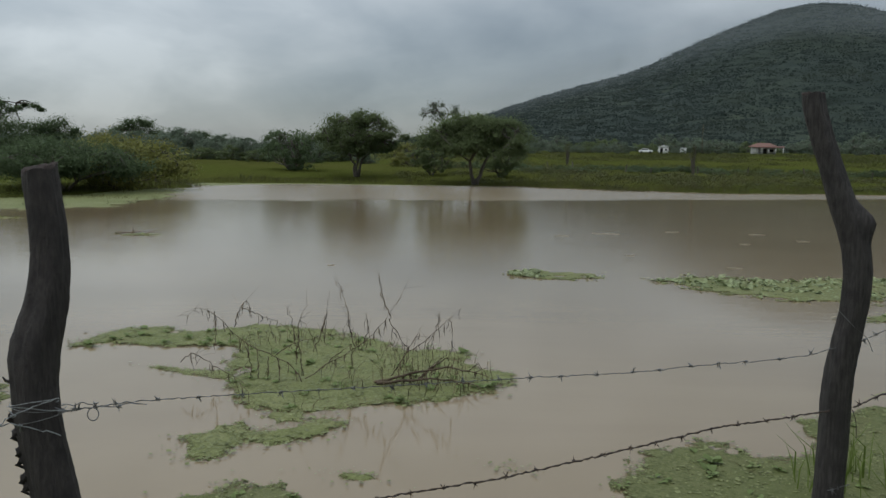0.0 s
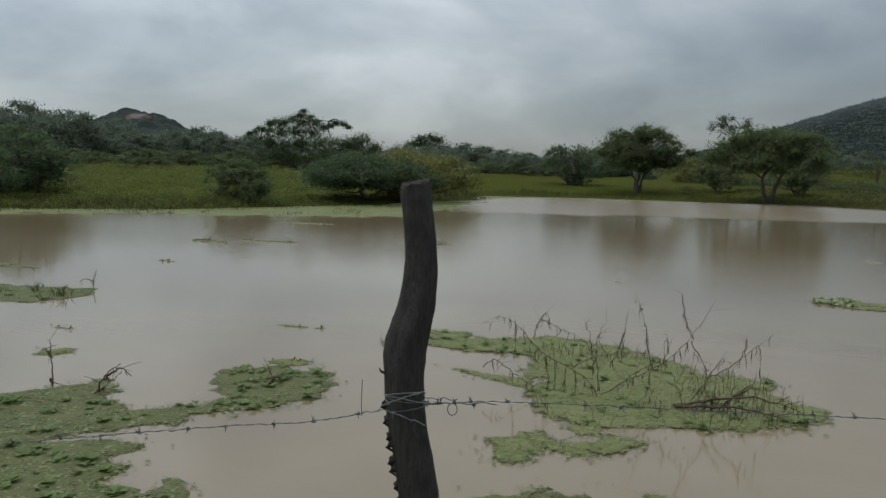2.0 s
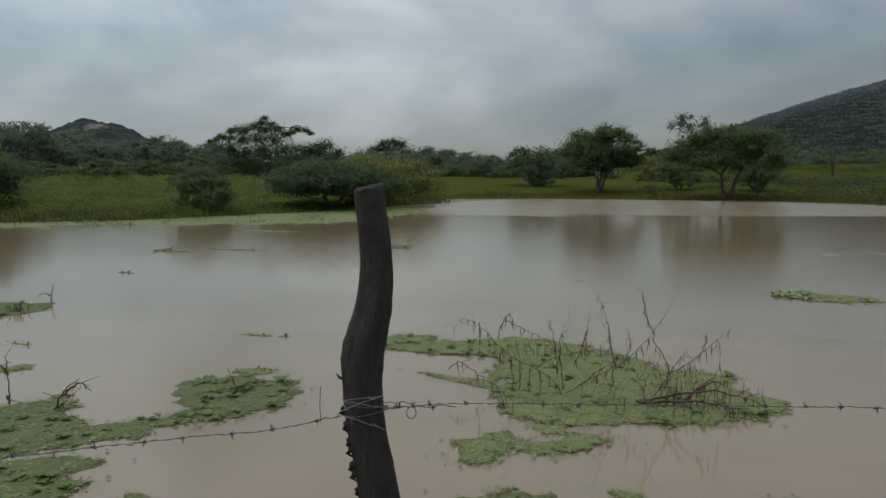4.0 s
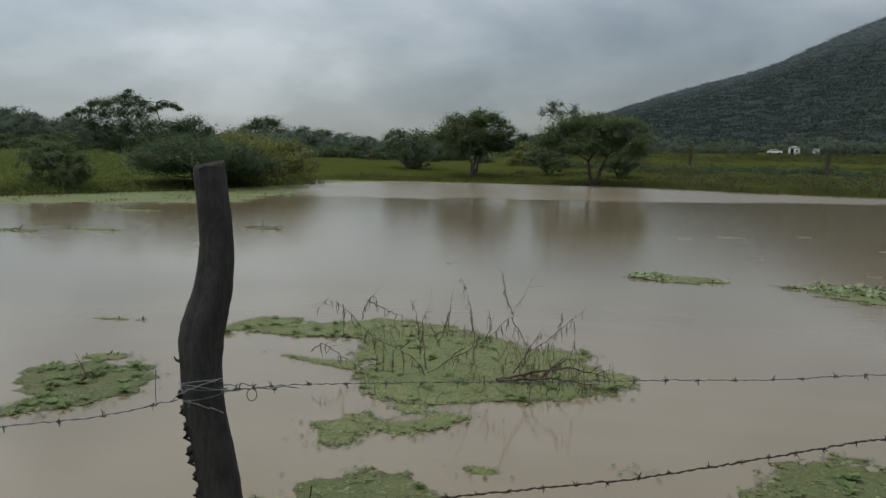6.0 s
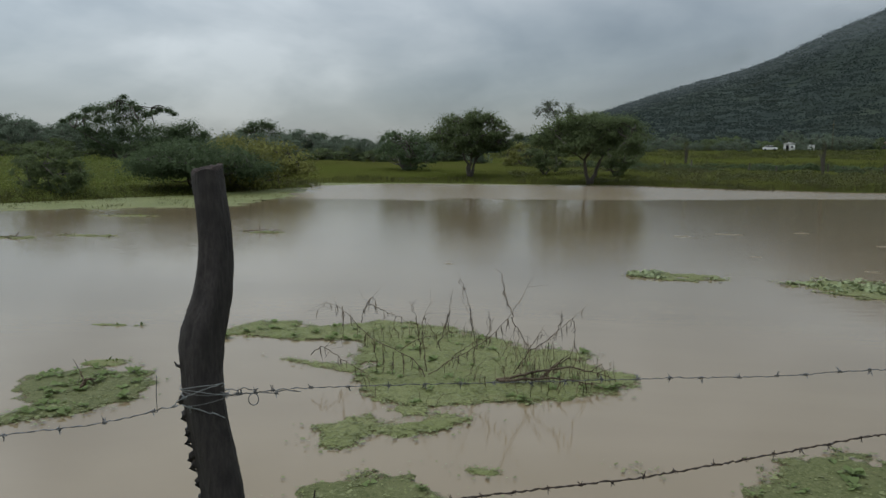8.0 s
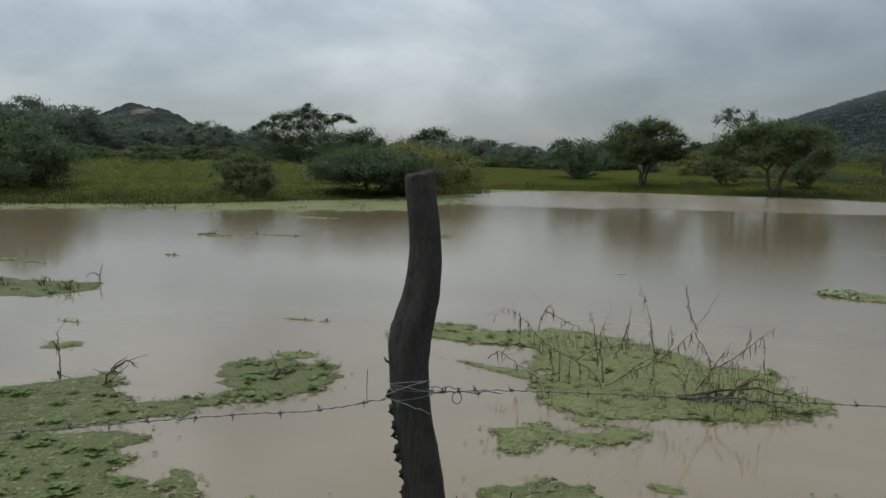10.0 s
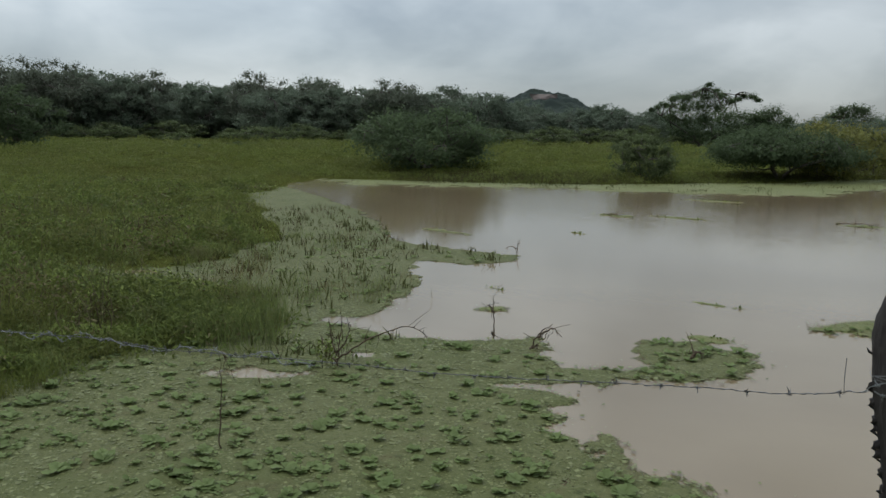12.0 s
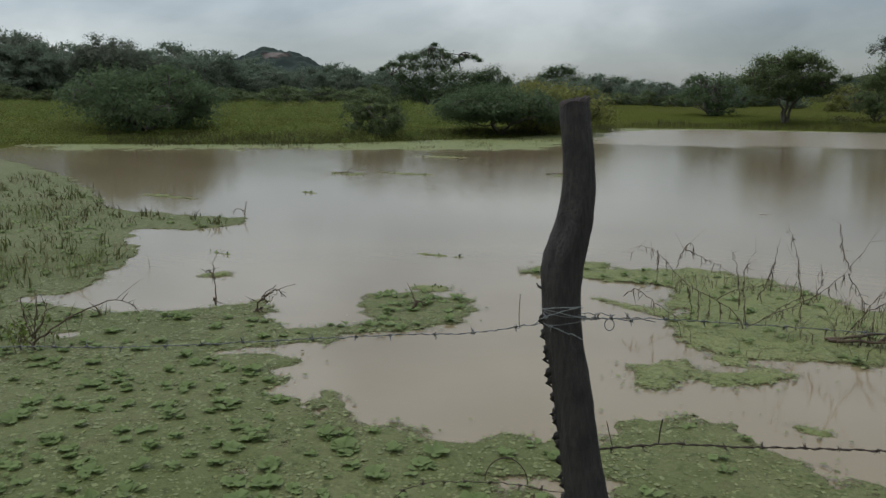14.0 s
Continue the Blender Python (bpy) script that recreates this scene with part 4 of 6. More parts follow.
tank = placed("water_tank", -22.0, 232, "blue plastic water tank behind the red roof", "water tank", 1.0)
s = Soup()
s.tube([(0, 0, -2.4), (0, 0, 0.0), (0, 0, 1.3), (0, 0, 1.7), (0, 0, 1.9)], [0.9, 0.9, 0.9, 0.7, 0.05], 16)
child("tank_body", s.mesh("tank_body", BLUE_TANK), tank)

car = placed("car", -14.0, 186, "white car parked in the grass by the hut", "car", 0.0)
house.scale = (0.82, 0.82, 0.68)
tank.scale = (0.6, 0.6, 0.6)
hut.scale = (0.72, 0.72, 0.62)
shed.scale = (0.8, 0.8, 0.6)
car.scale = (0.85, 0.85, 0.8)
bm = bmesh.new()
bmesh.ops.create_cube(bm, size=1, matrix=Matrix.Translation((0, 0, 0.62)) @ Matrix.Diagonal((3.6, 1.6, 0.6, 1)))
bmesh.ops.create_cube(bm, size=1, matrix=Matrix.Translation((-0.2, 0, 1.1)) @ Matrix.Diagonal((1.9, 1.4, 0.5, 1)))
bmesh.ops.bevel(bm, geom=bm.edges[:], offset=0.14, segments=2, affect="EDGES")
me = bpy.data.meshes.new("body")
bm.to_mesh(me)
bm.free()
me.materials.append(CAR_WHITE)
child("body", me, car)
box_part("window", DARK_GAP, car, (-1.0, 0.6, -0.715, -0.69, 0.98, 1.26))
for x in (-1.1, 1.1):
    for y in (-0.72, 0.72):
        s = Soup()
        s.tube([(x, y - 0.1, 0.3), (x, y - 0.09, 0.3), (x, y + 0.09, 0.3), (x, y + 0.1, 0.3)], [0.02, 0.3, 0.3, 0.02], 14)
        child("wheel", s.mesh("wheel", RUBBER), car)

mast = placed("mast", -17.65, 196, "pale thin pole beside the shed", "pole")
s = Soup()
s.tube([(0, 0, -0.3), (0, 0, 3.0), (0.05, 0, 6.6)], [0.06, 0.05, 0.04], 8)
child("pole", s.mesh("pole", STRAW), mast)
box_part("crossbar", STRAW, mast, (-0.35, 0.4, -0.04, 0.04, 5.6, 5.68))

# a bare rock face on the small hill
def rock_scar(az, dist, up, wide, high, seed):
    rng = np.random.RandomState(seed)
    U, V = np.meshgrid(np.linspace(-1, 1, 26), np.linspace(-1, 1, 16))
    r = np.sqrt(np.clip(1 - U**2 - V**2, 0, 1)) * (1 + 0.35 * waves(U, V, 0.6, seed))
    x, y = U * wide / 2 * (1 + 0.2 * waves(V, U, 0.5, seed + 1)), -r * 6.0
    z = V * high / 2
    i, j = np.meshgrid(np.arange(15), np.arange(25), indexing="ij")
    b = i * 26 + j
    ob = new("rock_face", mesh_of("rock_face", np.stack([x, y, z], -1).reshape(-1, 3), np.stack([b, b + 1, b + 27, b + 26], -1).reshape(-1, 4), ROCK, True))
    px, py = -dist * math.sin(radians(az)), dist * math.cos(radians(az))
    ob.matrix_basis = pose(px, py, up, 0, 0, az)
    return tagged(ob, "bare reddish rock face on the small hill", "rock face", kind="structure")


rock_scar(39.7, 572, 26.0, 18, 9, 71)


# ---- floating mats ----
def mat_height(x, y, outline, holes=(), edge=0.16, seed=1, wander=1.0, porous=0.1):
    """How far a mat stands out of the water: its rim runs unevenly and dips under the surface."""
    d = inside(x, y, outline)
    for hx, hy, hr, squash, turn in holes:
        u = (x - hx) * math.cos(turn) + (y - hy) * math.sin(turn)
        v = -(x - hx) * math.sin(turn) + (y - hy) * math.cos(turn)
        d = np.minimum(d, (np.hypot(u / squash, v) - hr))
    d = d + wander * edge * (waves(x, y, 0.7, seed, 4) * 0.8 + waves(x, y, 0.16, seed + 50, 3) * 0.75)
    return d - porous * (waves(x, y, 0.34, seed + 70, 4) - 0.35).clip(0, 1) * 3.0


def floating_mat(outline, cell, label, seed, holes=(), edge=0.16, wander=1.0, porous=0.1, mat=DUCKWEED, firm=1.0):
    o = np.array(outline, float)
    x0, y0 = o.min(0) - 0.4
    x1, y1 = o.max(0) + 0.4
    nx, ny = int((x1 - x0) / cell) + 1, int((y1 - y0) / cell) + 1
    X, Y = np.meshgrid(np.linspace(x0, x1, nx), np.linspace(y0, y1, ny))
    d = mat_height(X, Y, outline, holes, edge, seed, wander, porous)
    Z = np.clip(d * 0.25, -0.02, 0.008) + np.where(d > 0.03, 0.004 * (waves(X, Y, 0.09, seed + 9, 2) + 0.6), 0)
    i, j = np.meshgrid(np.arange(ny - 1), np.arange(nx - 1), indexing="ij")
    b = (i * nx + j).ravel()
    f = np.stack([b, b + 1, b + nx + 1, b + nx], -1)
    f = f[Z.ravel()[f].max(1) > -0.012]
    keep, inv = np.unique(f, return_inverse=True)
    v = np.stack([X, Y, Z], -1).reshape(-1, 3)[keep]
    me = mesh_of("duckweed_mat", v, inv.reshape(f.shape), mat, True)
    me.attributes.new("rim", "FLOAT", "POINT").data.foreach_set("value", (firm * d.ravel()[keep]).astype(np.float32))
    ob = new("duckweed_mat", me)
    tagged(ob, label, "duckweed", kind="stuff")
    MATS.append((outline, holes, edge, seed, wander, porous))
    return ob


MATS = []
LEFT = [
    (-24, 14.2), (-14.3, 10.4), (-11.7, 9.0), (-9.8, 7.7), (-9.0, 7.45), (-7.3, 7.8), (-6.95, 7.4), (-7.2, 6.75), (-7.8, 6.5), (-7.2, 5.9),
    (-6.4, 5.3), (-6.0, 4.64), (-5.85, 4.1), (-5.9, 3.72), (-5.1, 3.85), (-4.66, 4.1), (-4.3, 4.6), (-4.05, 4.3), (-3.7, 4.2), (-3.34, 4.52), (-3.58, 4.86), (-3.7, 5.2), (-3.4, 5.5), (-2.98, 5.5), (-2.72, 5.22), (-2.68, 4.8), (-2.86, 4.5), (-3.0, 4.38),
    (-3.1, 4.25), (-3.3, 3.98), (-3.42, 3.78), (-3.2, 3.64), (-3.22, 3.45), (-3.0, 3.15), (-2.7, 3.18), (-2.4, 2.6), (-2.4, 0.5), (-5, 0.4), (-10, 1.5), (-24, 6),
]
FRONT = [
    (-2.7, 3.2), (-2.23, 3.2), (-1.92, 3.18), (-1.47, 3.45), (-1.36, 3.58), (-1.15, 3.78), (-0.75, 4.04), (-0.55, 3.75), (-0.2, 3.5), (0.3, 3.45), (0.73, 3.75),
    (0.84, 4.22), (1.36, 4.55), (1.63, 4.41), (1.9, 4.3), (2.1, 4.9), (2.8, 5.25), (4.5, 5.6), (6, 4), (6, 0.4), (-2.7, 0.4),
]
PUDDLES = ((-4.89, 2.56, 0.045, 5.5, 0.65), (-3.66, 3.57, 0.04, 3.2, 0.75), (-4.9, 3.3, 0.04, 2.5, 0.5), (-9.2, 3.5, 0.12, 3.0, 0.6))
floating_mat(LEFT, 0.05, "grey-green duckweed carpet spread from the grassy bank", 1, PUDDLES, 0.12, 1.0, 0.0, CARPET, 2.0)
floating_mat(FRONT, 0.028, "grey-green duckweed carpet under the wire fence", 2, ((-1.15, 2.9, 0.06, 2.0, 0.3), (0.9, 3.2, 0.08, 2.0, 0.2)), 0.15, 1.0, 0.1, CARPET)
floating_mat([(-3.1, 6.62), (-2.95, 6.88), (-2.75, 7.22), (-2.48, 7.3), (-2.2, 7.1), (-1.95, 7.25), (-1.7, 7.42), (-1.0, 7.32), (-0.68, 6.95), (-0.14, 6.7), (0.13, 6.45), (0.06, 6.28), (0.28, 6.08), (0.55, 5.92), (0.45, 5.52),
              (0.22, 5.36), (-0.2, 5.14), (-0.55, 5.07), (-0.9, 4.94), (-1.1, 4.95), (-1.3, 5.15), (-1.48, 5.45), (-1.62, 5.95), (-1.8, 6.55), (-2.4, 6.58), (-2.85, 6.48)], 0.022, "duckweed island round a drowned shrub", 4, (), 0.09)
floating_mat([(-2.25, 6.0), (-1.85, 5.93), (-1.5, 5.86), (-1.5, 5.66), (-1.9, 5.8)], 0.03, "narrow duckweed strip beside the island", 5, (), 0.05)
floating_mat([(-1.5, 4.54), (-1.3, 4.8), (-1.25, 5.06), (-1.0, 5.0), (-0.84, 4.88), (-0.62, 4.8), (-0.62, 4.66), (-0.78, 4.5), (-0.95, 4.4), (-1.11, 4.44), (-1.2, 4.24), (-1.35, 4.14), (-1.42, 4.33)], 0.02, "thin duckweed patch hanging on the island", 6, ((-0.93, 4.72, 0.035, 2.8, 0.45),), 0.07, 1.0, 0.2, firm=1.5)
floating_mat([(0.86, 10.95), (1.3, 11.4), (2.1, 11.05), (1.82, 10.45), (1.33, 10.5)], 0.035, "thin duckweed raft on open water", 7, ((1.5, 10.75, 0.06, 4, 0.1),), 0.26, 1.5, 0.5)
floating_mat([(2.6, 10.6), (3.3, 11.1), (4.4, 10.6), (5.86, 10.8), (6.3, 10.3), (5.4, 9.95), (4.7, 8.95), (3.98, 9.1), (2.9, 10.0)], 0.04, "long pale duckweed raft behind the leaning post", 8, (), 0.24, 1.3, 0.2)
floating_mat([(3.9, 8.1), (4.6, 8.35), (5.6, 8.1), (5.2, 7.8), (4.4, 7.85)], 0.05, "small duckweed raft near the leaning post", 9, (), 0.18)
floating_mat([(-9.4, 28), (-9.4, 25), (-9.5, 22.6), (-11.3, 21.1), (-15.3, 19.2), (-16.7, 18.3), (-20.9, 15.1), (-25, 16.5), (-20, 21.5), (-16, 28), (-12.0, 35), (-10.6, 34)], 0.16, "bright duckweed fringe along the meadow shore", 10, (), 0.8, 1.0, 0.5)
floating_mat([(-11.5, 37.5), (-12.5, 41), (-8, 43.1), (0, 43.5), (3.4, 43.4), (3.0, 42.5), (-4, 42.0), (-8, 41.6)], 0.2, "thin duckweed line along the far shore", 11, (), 0.4)
SPOTS = [
    (-5.2, 5.15, 0.22, 0.11), (-3.42, 5.6, 0.17, 0.09), (-4.06, 6.86, 0.22, 0.05), (-3.78, 6.9, 0.07, 0.03), (-8.3, 10.43, 0.22, 0.08), (-9.7, 13.4, 0.62, 0.2),
    (-8.6, 14.0, 0.8, 0.14), (-5.7, 15.3, 0.45, 0.16), (-5.9, 5.9, 0.12, 0.05), (-9.8, 8.9, 0.5, 0.14), 
    (0.35, 4.12, 0.12, 0.05), (-0.45, 4.0, 0.14, 0.05), (2.2, 4.95, 0.14, 0.06), (-10.2, 18.5, 1.0, 0.2),
]
for k, (x, y, a, b) in enumerate(SPOTS):
    t = np.linspace(0, 2 * np.pi, 9)[:-1]
    lobe = 1 + 0.25 * np.sin(2 * t + k)
    floating_mat(list(zip(x + a * np.cos(t + 0.3) * lobe, y + b * np.sin(t + 0.3) * lobe)), max(0.025, a / 10), "small drifting scrap of duckweed", 20 + k, (), min(0.12, b * 0.7), firm=max(1.0, 0.16 / b))


def on_mat(x, y):
    """The depth inside whatever mat lies there, below zero on open water."""
    best = np.full(np.shape(x), -9.0)
    for mat in MATS:
        best = np.maximum(best, mat_height(x, y, *mat))
    return best


# ---- water lettuce ----
def lettuce_leaf(seed, length=1.0):
    """A cupped, wavy, wedge-shaped leaf lying along +y, one unit long."""
    rng = np.random.RandomState(seed)
    U, V = np.meshgrid(np.linspace(-1, 1, 6), np.linspace(0, 1, 5))
    wide = 0.10 + 0.42 * np.sin(V**0.8 * 1.75)
    x = U * wide
    y = V * length * (1 - 0.10 * U**2 * V)
    z = 0.26 * V - 0.15 * V**3 + 0.18 * np.abs(U) ** 1.5 * wide + 0.05 * np.sin(U * 7 + seed) * V + rng.normal(0, 0.012, U.shape)
    i, j = np.meshgrid(np.arange(4), np.arange(5), indexing="ij")
    b = (i * 6 + j).ravel()
    return np.stack([x, y, z], -1).reshape(-1, 3), np.stack([b, b + 1, b + 7, b + 6], -1)


LEAVES = [lettuce_leaf(s) for s in range(5)]
LEAF_MESHES = [mesh_of("leaf", v, f, LETTUCE, True) for v, f in LEAVES]


def scatter(n, x0, x1, y0, y1, seed, inner=0.06):
    rng = np.random.RandomState(seed)
    x, y = rng.uniform(x0, x1, n), rng.uniform(y0, y1, n)
    clump = waves(x, y, 0.75, seed + 3, 3)
    ok = (on_mat(x, y) > inner) & (clump > rng.uniform(-0.75, 0.75, n))
    return np.stack([x[ok], y[ok]], -1)


pick = random.Random(9)
spots = np.concatenate([scatter(430, -3.9, -1.2, 1.5, 3.5, 1), scatter(480, -6.0, -2.6, 1.8, 4.2, 2), scatter(560, -6.2, -2.2, 0.5, 2.2, 8)])
joined = Soup()
count = 0
for x, y in spots:
    size = pick.choice((0.018, 0.024, 0.030, 0.036, 0.044, 0.056)) * pick.uniform(0.85, 1.15)
    k = pick.randint(5, 8)
    if count < 260:
        base = empty("water_lettuce", pose(x, y, 0.010, pick.uniform(-7, 7), pick.uniform(-7, 7), pick.uniform(0, 360)), "pale green water lettuce rosette floating on duckweed", "water lettuce", "water lettuce on the carpet")
        for q in range(k):
            s = size * pick.uniform(0.7, 1.15)
            child("leaf", LEAF_MESHES[pick.randint(0, 4)], base, pose(0, 0, 0.004 * (q % 3), pick.uniform(-4, 20), pick.uniform(-14, 14), 360 * q / k + pick.uniform(-22, 22)) @ Matrix.Diagonal((s, s, s, 1)))
        count += 1
    else:
        for q in range(k):
            s = size * pick.uniform(0.6, 1.1)
            m = pose(x + pick.uniform(-0.02, 0.02), y + pick.uniform(-0.02, 0.02), 0.010 + 0.004 * (q % 3), pick.uniform(-4, 20), pick.uniform(-14, 14), 360 * q / k + pick.uniform(-22, 22)) @ Matrix.Diagonal((s, s, s, 1))
            v, f = LEAVES[pick.randint(0, 4)]
            a = np.array(m)
            joined.add(v @ a[:3, :3].T + a[:3, 3], f)
for part_of in (scatter(420, -2.4, 4.5, 2.0, 5.4, 3), scatter(700, -11, -4.5, 2.5, 8.3, 4, 0.05), scatter(330, -3.1, 0.6, 4.1, 7.4, 5, 0.04), scatter(120, -3.6, -2.7, 4.3, 5.5, 7, 0.02)):
    for x, y in part_of:
        size = pick.uniform(0.022, 0.055)
        k = pick.randint(3, 6)
        for q in range(k):
            s = size * pick.uniform(0.6, 1.2)
            m = pose(x + pick.uniform(-0.03, 0.03), y + pick.uniform(-0.03, 0.03), 0.014, pick.uniform(2, 18), pick.uniform(-12, 12), pick.uniform(0, 360)) @ Matrix.Diagonal((s, s, s, 1))
            v, f = LEAVES[pick.randint(0, 4)]
            a = np.array(m)
            joined.add(v @ a[:3, :3].T + a[:3, 3], f)
tagged(new("water_lettuce", joined.mesh("water_lettuce", LETTUCE)), "scattered small water lettuce leaves on the duckweed", "water lettuce", kind="stuff")

raft = np.concatenate([scatter(1400, 2.5, 6.3, 7.7, 11.1, 6, 0.0), scatter(160, 0.8, 1.25, 10.5, 11.3, 9, 0.0), scatter(60, 1.25, 2.1, 10.4, 11.3, 10, 0.0)])
rafts = Soup()
for x, y in raft:
    for q in range(3):
        s = pick.uniform(0.025, 0.06)
        a = np.array(pose(x + pick.uniform(-0.05, 0.05), y + pick.uniform(-0.05, 0.05), 0.01, pick.uniform(0, 30), pick.uniform(-15, 15), pick.uniform(0, 360)))
        v, f = LEAVES[pick.randint(0, 4)]
        rafts.add(v @ a[:3, :3].T * s + a[:3, 3], f)
tagged(new("raft_leaves", rafts.mesh("raft_leaves", RAFT_LEAF)), "pale floating leaves crowded on the far rafts", "water plant", kind="stuff")

# crumbs of leaf that make the carpet grainy
rng = np.random.RandomState(77)
crumbs = []
for n, x0, x1, y0, y1 in ((34000, -6.3, -1.0, 0.6, 4.6), (18000, -1.2, 4.0, 2.0, 5.4), (18000, -3.3, 0.7, 4.0, 7.6), (14000, -12, -5, 2.0, 9.0), (22000, 0.7, 6.3, 7.8, 11.5)):
    x, y = rng.uniform(x0, x1, n), rng.uniform(y0, y1, n)
    ok = on_mat(x, y) > rng.exponential(0.035, n) * -1.0 + 0.01
    crumbs.append(np.stack([x[ok], y[ok], np.full(ok.sum(), 0.012)], -1))
crumbs = np.concatenate(crumbs)
k = len(crumbs)
a = rng.uniform(0, 6.28, k)
tilt = rng.normal(0, 0.12, (k, 2))
s = rng.gamma(3.0, 0.0025, (k, 1)).clip(0.003, 0.018) * (1 + 0.05 * (np.hypot(crumbs[:, :1], crumbs[:, 1:2]) - 3).clip(0, 8))
d = np.stack([np.cos(a), np.sin(a), tilt[:, 0]], -1)
e = np.stack([-np.sin(a), np.cos(a), tilt[:, 1]], -1)
v = np.stack([crumbs - d * s, crumbs + e * s * 0.8, crumbs + d * s, crumbs - e * s * 0.8], 1).reshape(-1, 3)
tagged(new("floating_leaf_bits", mesh_of("floating_leaf_bits", v, np.arange(4 * k).reshape(k, 4), BITS)), "tiny floating leaf bits on the duckweed", "duckweed", kind="stuff")


# ---- grass ----
def blades(name, x, y, tall, wide, seed, mat, label, lean=0.35, base=None):
    """Bent blades of grass on the ground, three faces each."""
    rng = np.random.RandomState(seed)
    k = len(x)
    z = np.maximum(ground_z(x, y), -0.05) if base is None else np.full(k, base)
    h = np.broadcast_to(tall, (k,)) * rng.uniform(0.55, 1.2, k)
    a = rng.uniform(0, 6.28, k)
    d = np.stack([np.cos(a), np.sin(a), 0 * a], -1)
    b = rng.uniform(0, 6.28, k)
    side = np.stack([np.cos(b), np.sin(b), 0 * b], -1) * (np.broadcast_to(wide, (k,)) * rng.uniform(0.6, 1.3, k))[:, None] / 2
    p0 = np.stack([x, y, z - 0.03], -1)
    p1 = p0 + d * (h * lean * rng.uniform(0, 0.5, k))[:, None] + np.array([0, 0, 1]) * (h * 0.6)[:, None]
    p2 = p0 + d * (h * lean * rng.uniform(0.3, 1.6, k))[:, None] + np.array([0, 0, 1]) * h[:, None]
    v = np.stack([p0 - side, p0 + side, p1 + side * 0.8, p1 - side * 0.8, p2 + side * 0.12, p2 - side * 0.12], 1).reshape(-1, 3)
    o = np.arange(k)[:, None] * 6
    f = np.concatenate([o + np.array([[0, 1, 2, 3]]), o + np.array([[3, 2, 4, 5]])])
    swell = np.stack([0 * x, 0 * x, 1 + 0 * x], -1) + 0.3 * d + rng.normal(0, 0.22, (k, 3))
    return tagged(new(name, mesh_of(name, v, f, mat, swell=swell)), label, "grass", kind="stuff")


def fill(n, az0, az1, r0, r1, seed, want):
    """Points spread evenly in the angle and more thinly with distance, kept where want() says so."""
    rng = np.random.RandomState(seed)
    az, r = np.radians(rng.uniform(az0, az1, n)), r0 * (r1 / r0) ** rng.uniform(0, 1, n)
    x, y = -r * np.sin(az), r * np.cos(az)
    ok = want(x, y)
    return x[ok], y[ok]


dry = lambda x, y: inside(x, y, LAKE) < 0.05 + 0.35 * waves(x, y, 1.2, 8)
x, y = fill(80000, 38, 88, 5.5, 16, 101, lambda x, y: (inside(x, y, LAKE) < np.where(np.hypot(x, y) < 10, 0.35, 0.05) + 0.45 * waves(x, y, 0.9, 8)) & (waves(x, y, 0.55, 41, 3) > -0.55))
blades("meadow_grass", x, y, (0.24 + 0.24 * waves(x, y, 0.8, 31)).clip(0.06, 0.6) * np.clip(0.5 - inside(x, y, LAKE) * 0.8, 0.45, 1.0) * np.clip(1.5 - np.hypot(x, y) / 17, 0.5, 1.0), 0.006, 102, GRASS_NEAR, "tall green meadow grass on the near bank", 0.7)
x, y = fill(120000, 26, 90, 14, 75, 103, dry)
r = np.hypot(x, y)
blades("meadow_grass", x, y, (0.13 + 0.10 * waves(x, y, 2.4, 32)).clip(0.04, 0.3), 0.006 + 0.0003 * r, 104, GRASS_FIELD, "yellow-green meadow grass behind the pond", 1.0)
x, y = fill(70000, -34, 28, 36, 190, 105, dry)
r = np.hypot(x, y)
blades("meadow_grass", x, y, (0.06 + 0.07 * waves(x, y, 6.0, 33)).clip(0.02, 0.2) + 0.0002 * r, 0.010 + 0.0004 * r, 106, GRASS_FAR, "green field grass beyond the far shore", 1.0)
shore = lambda x, y: np.abs(inside(x, y, LAKE) + 1.2) < 1.7 + 0.8 * waves(x, y, 2.0, 9)
x, y = fill(110000, -34, 51, 18, 52, 107, shore)
blades("shore_grass", x, y, 0.22 + 0.12 * waves(x, y, 2.0, 34), 0.018, 108, GRASS_SHORE, "brownish grass along the waterline")

# grass that stands in the shallow carpet
rng = np.random.RandomState(110)
cx, cy = rng.uniform(-10.8, -5.2, 300), rng.uniform(1.4, 7.2, 300)
ok = (inside(cx, cy, LAKE) > -0.6) & (on_mat(cx, cy) > 0.15) & (inside(cx, cy, LAKE) < 0.5 + 1.1 * rng.rand(300) ** 2)
cx, cy = cx[ok], cy[ok]
x = np.repeat(cx, 34) + rng.normal(0, 0.07, 34 * len(cx))
y = np.repeat(cy, 34) + rng.normal(0, 0.07, 34 * len(cx))
blades("reed_tuft", x, y, np.repeat(rng.uniform(0.08, 0.30, len(cx)), 34), 0.005, 111, REED, "green grass tufts standing in the duckweed", 0.8, 0.0)

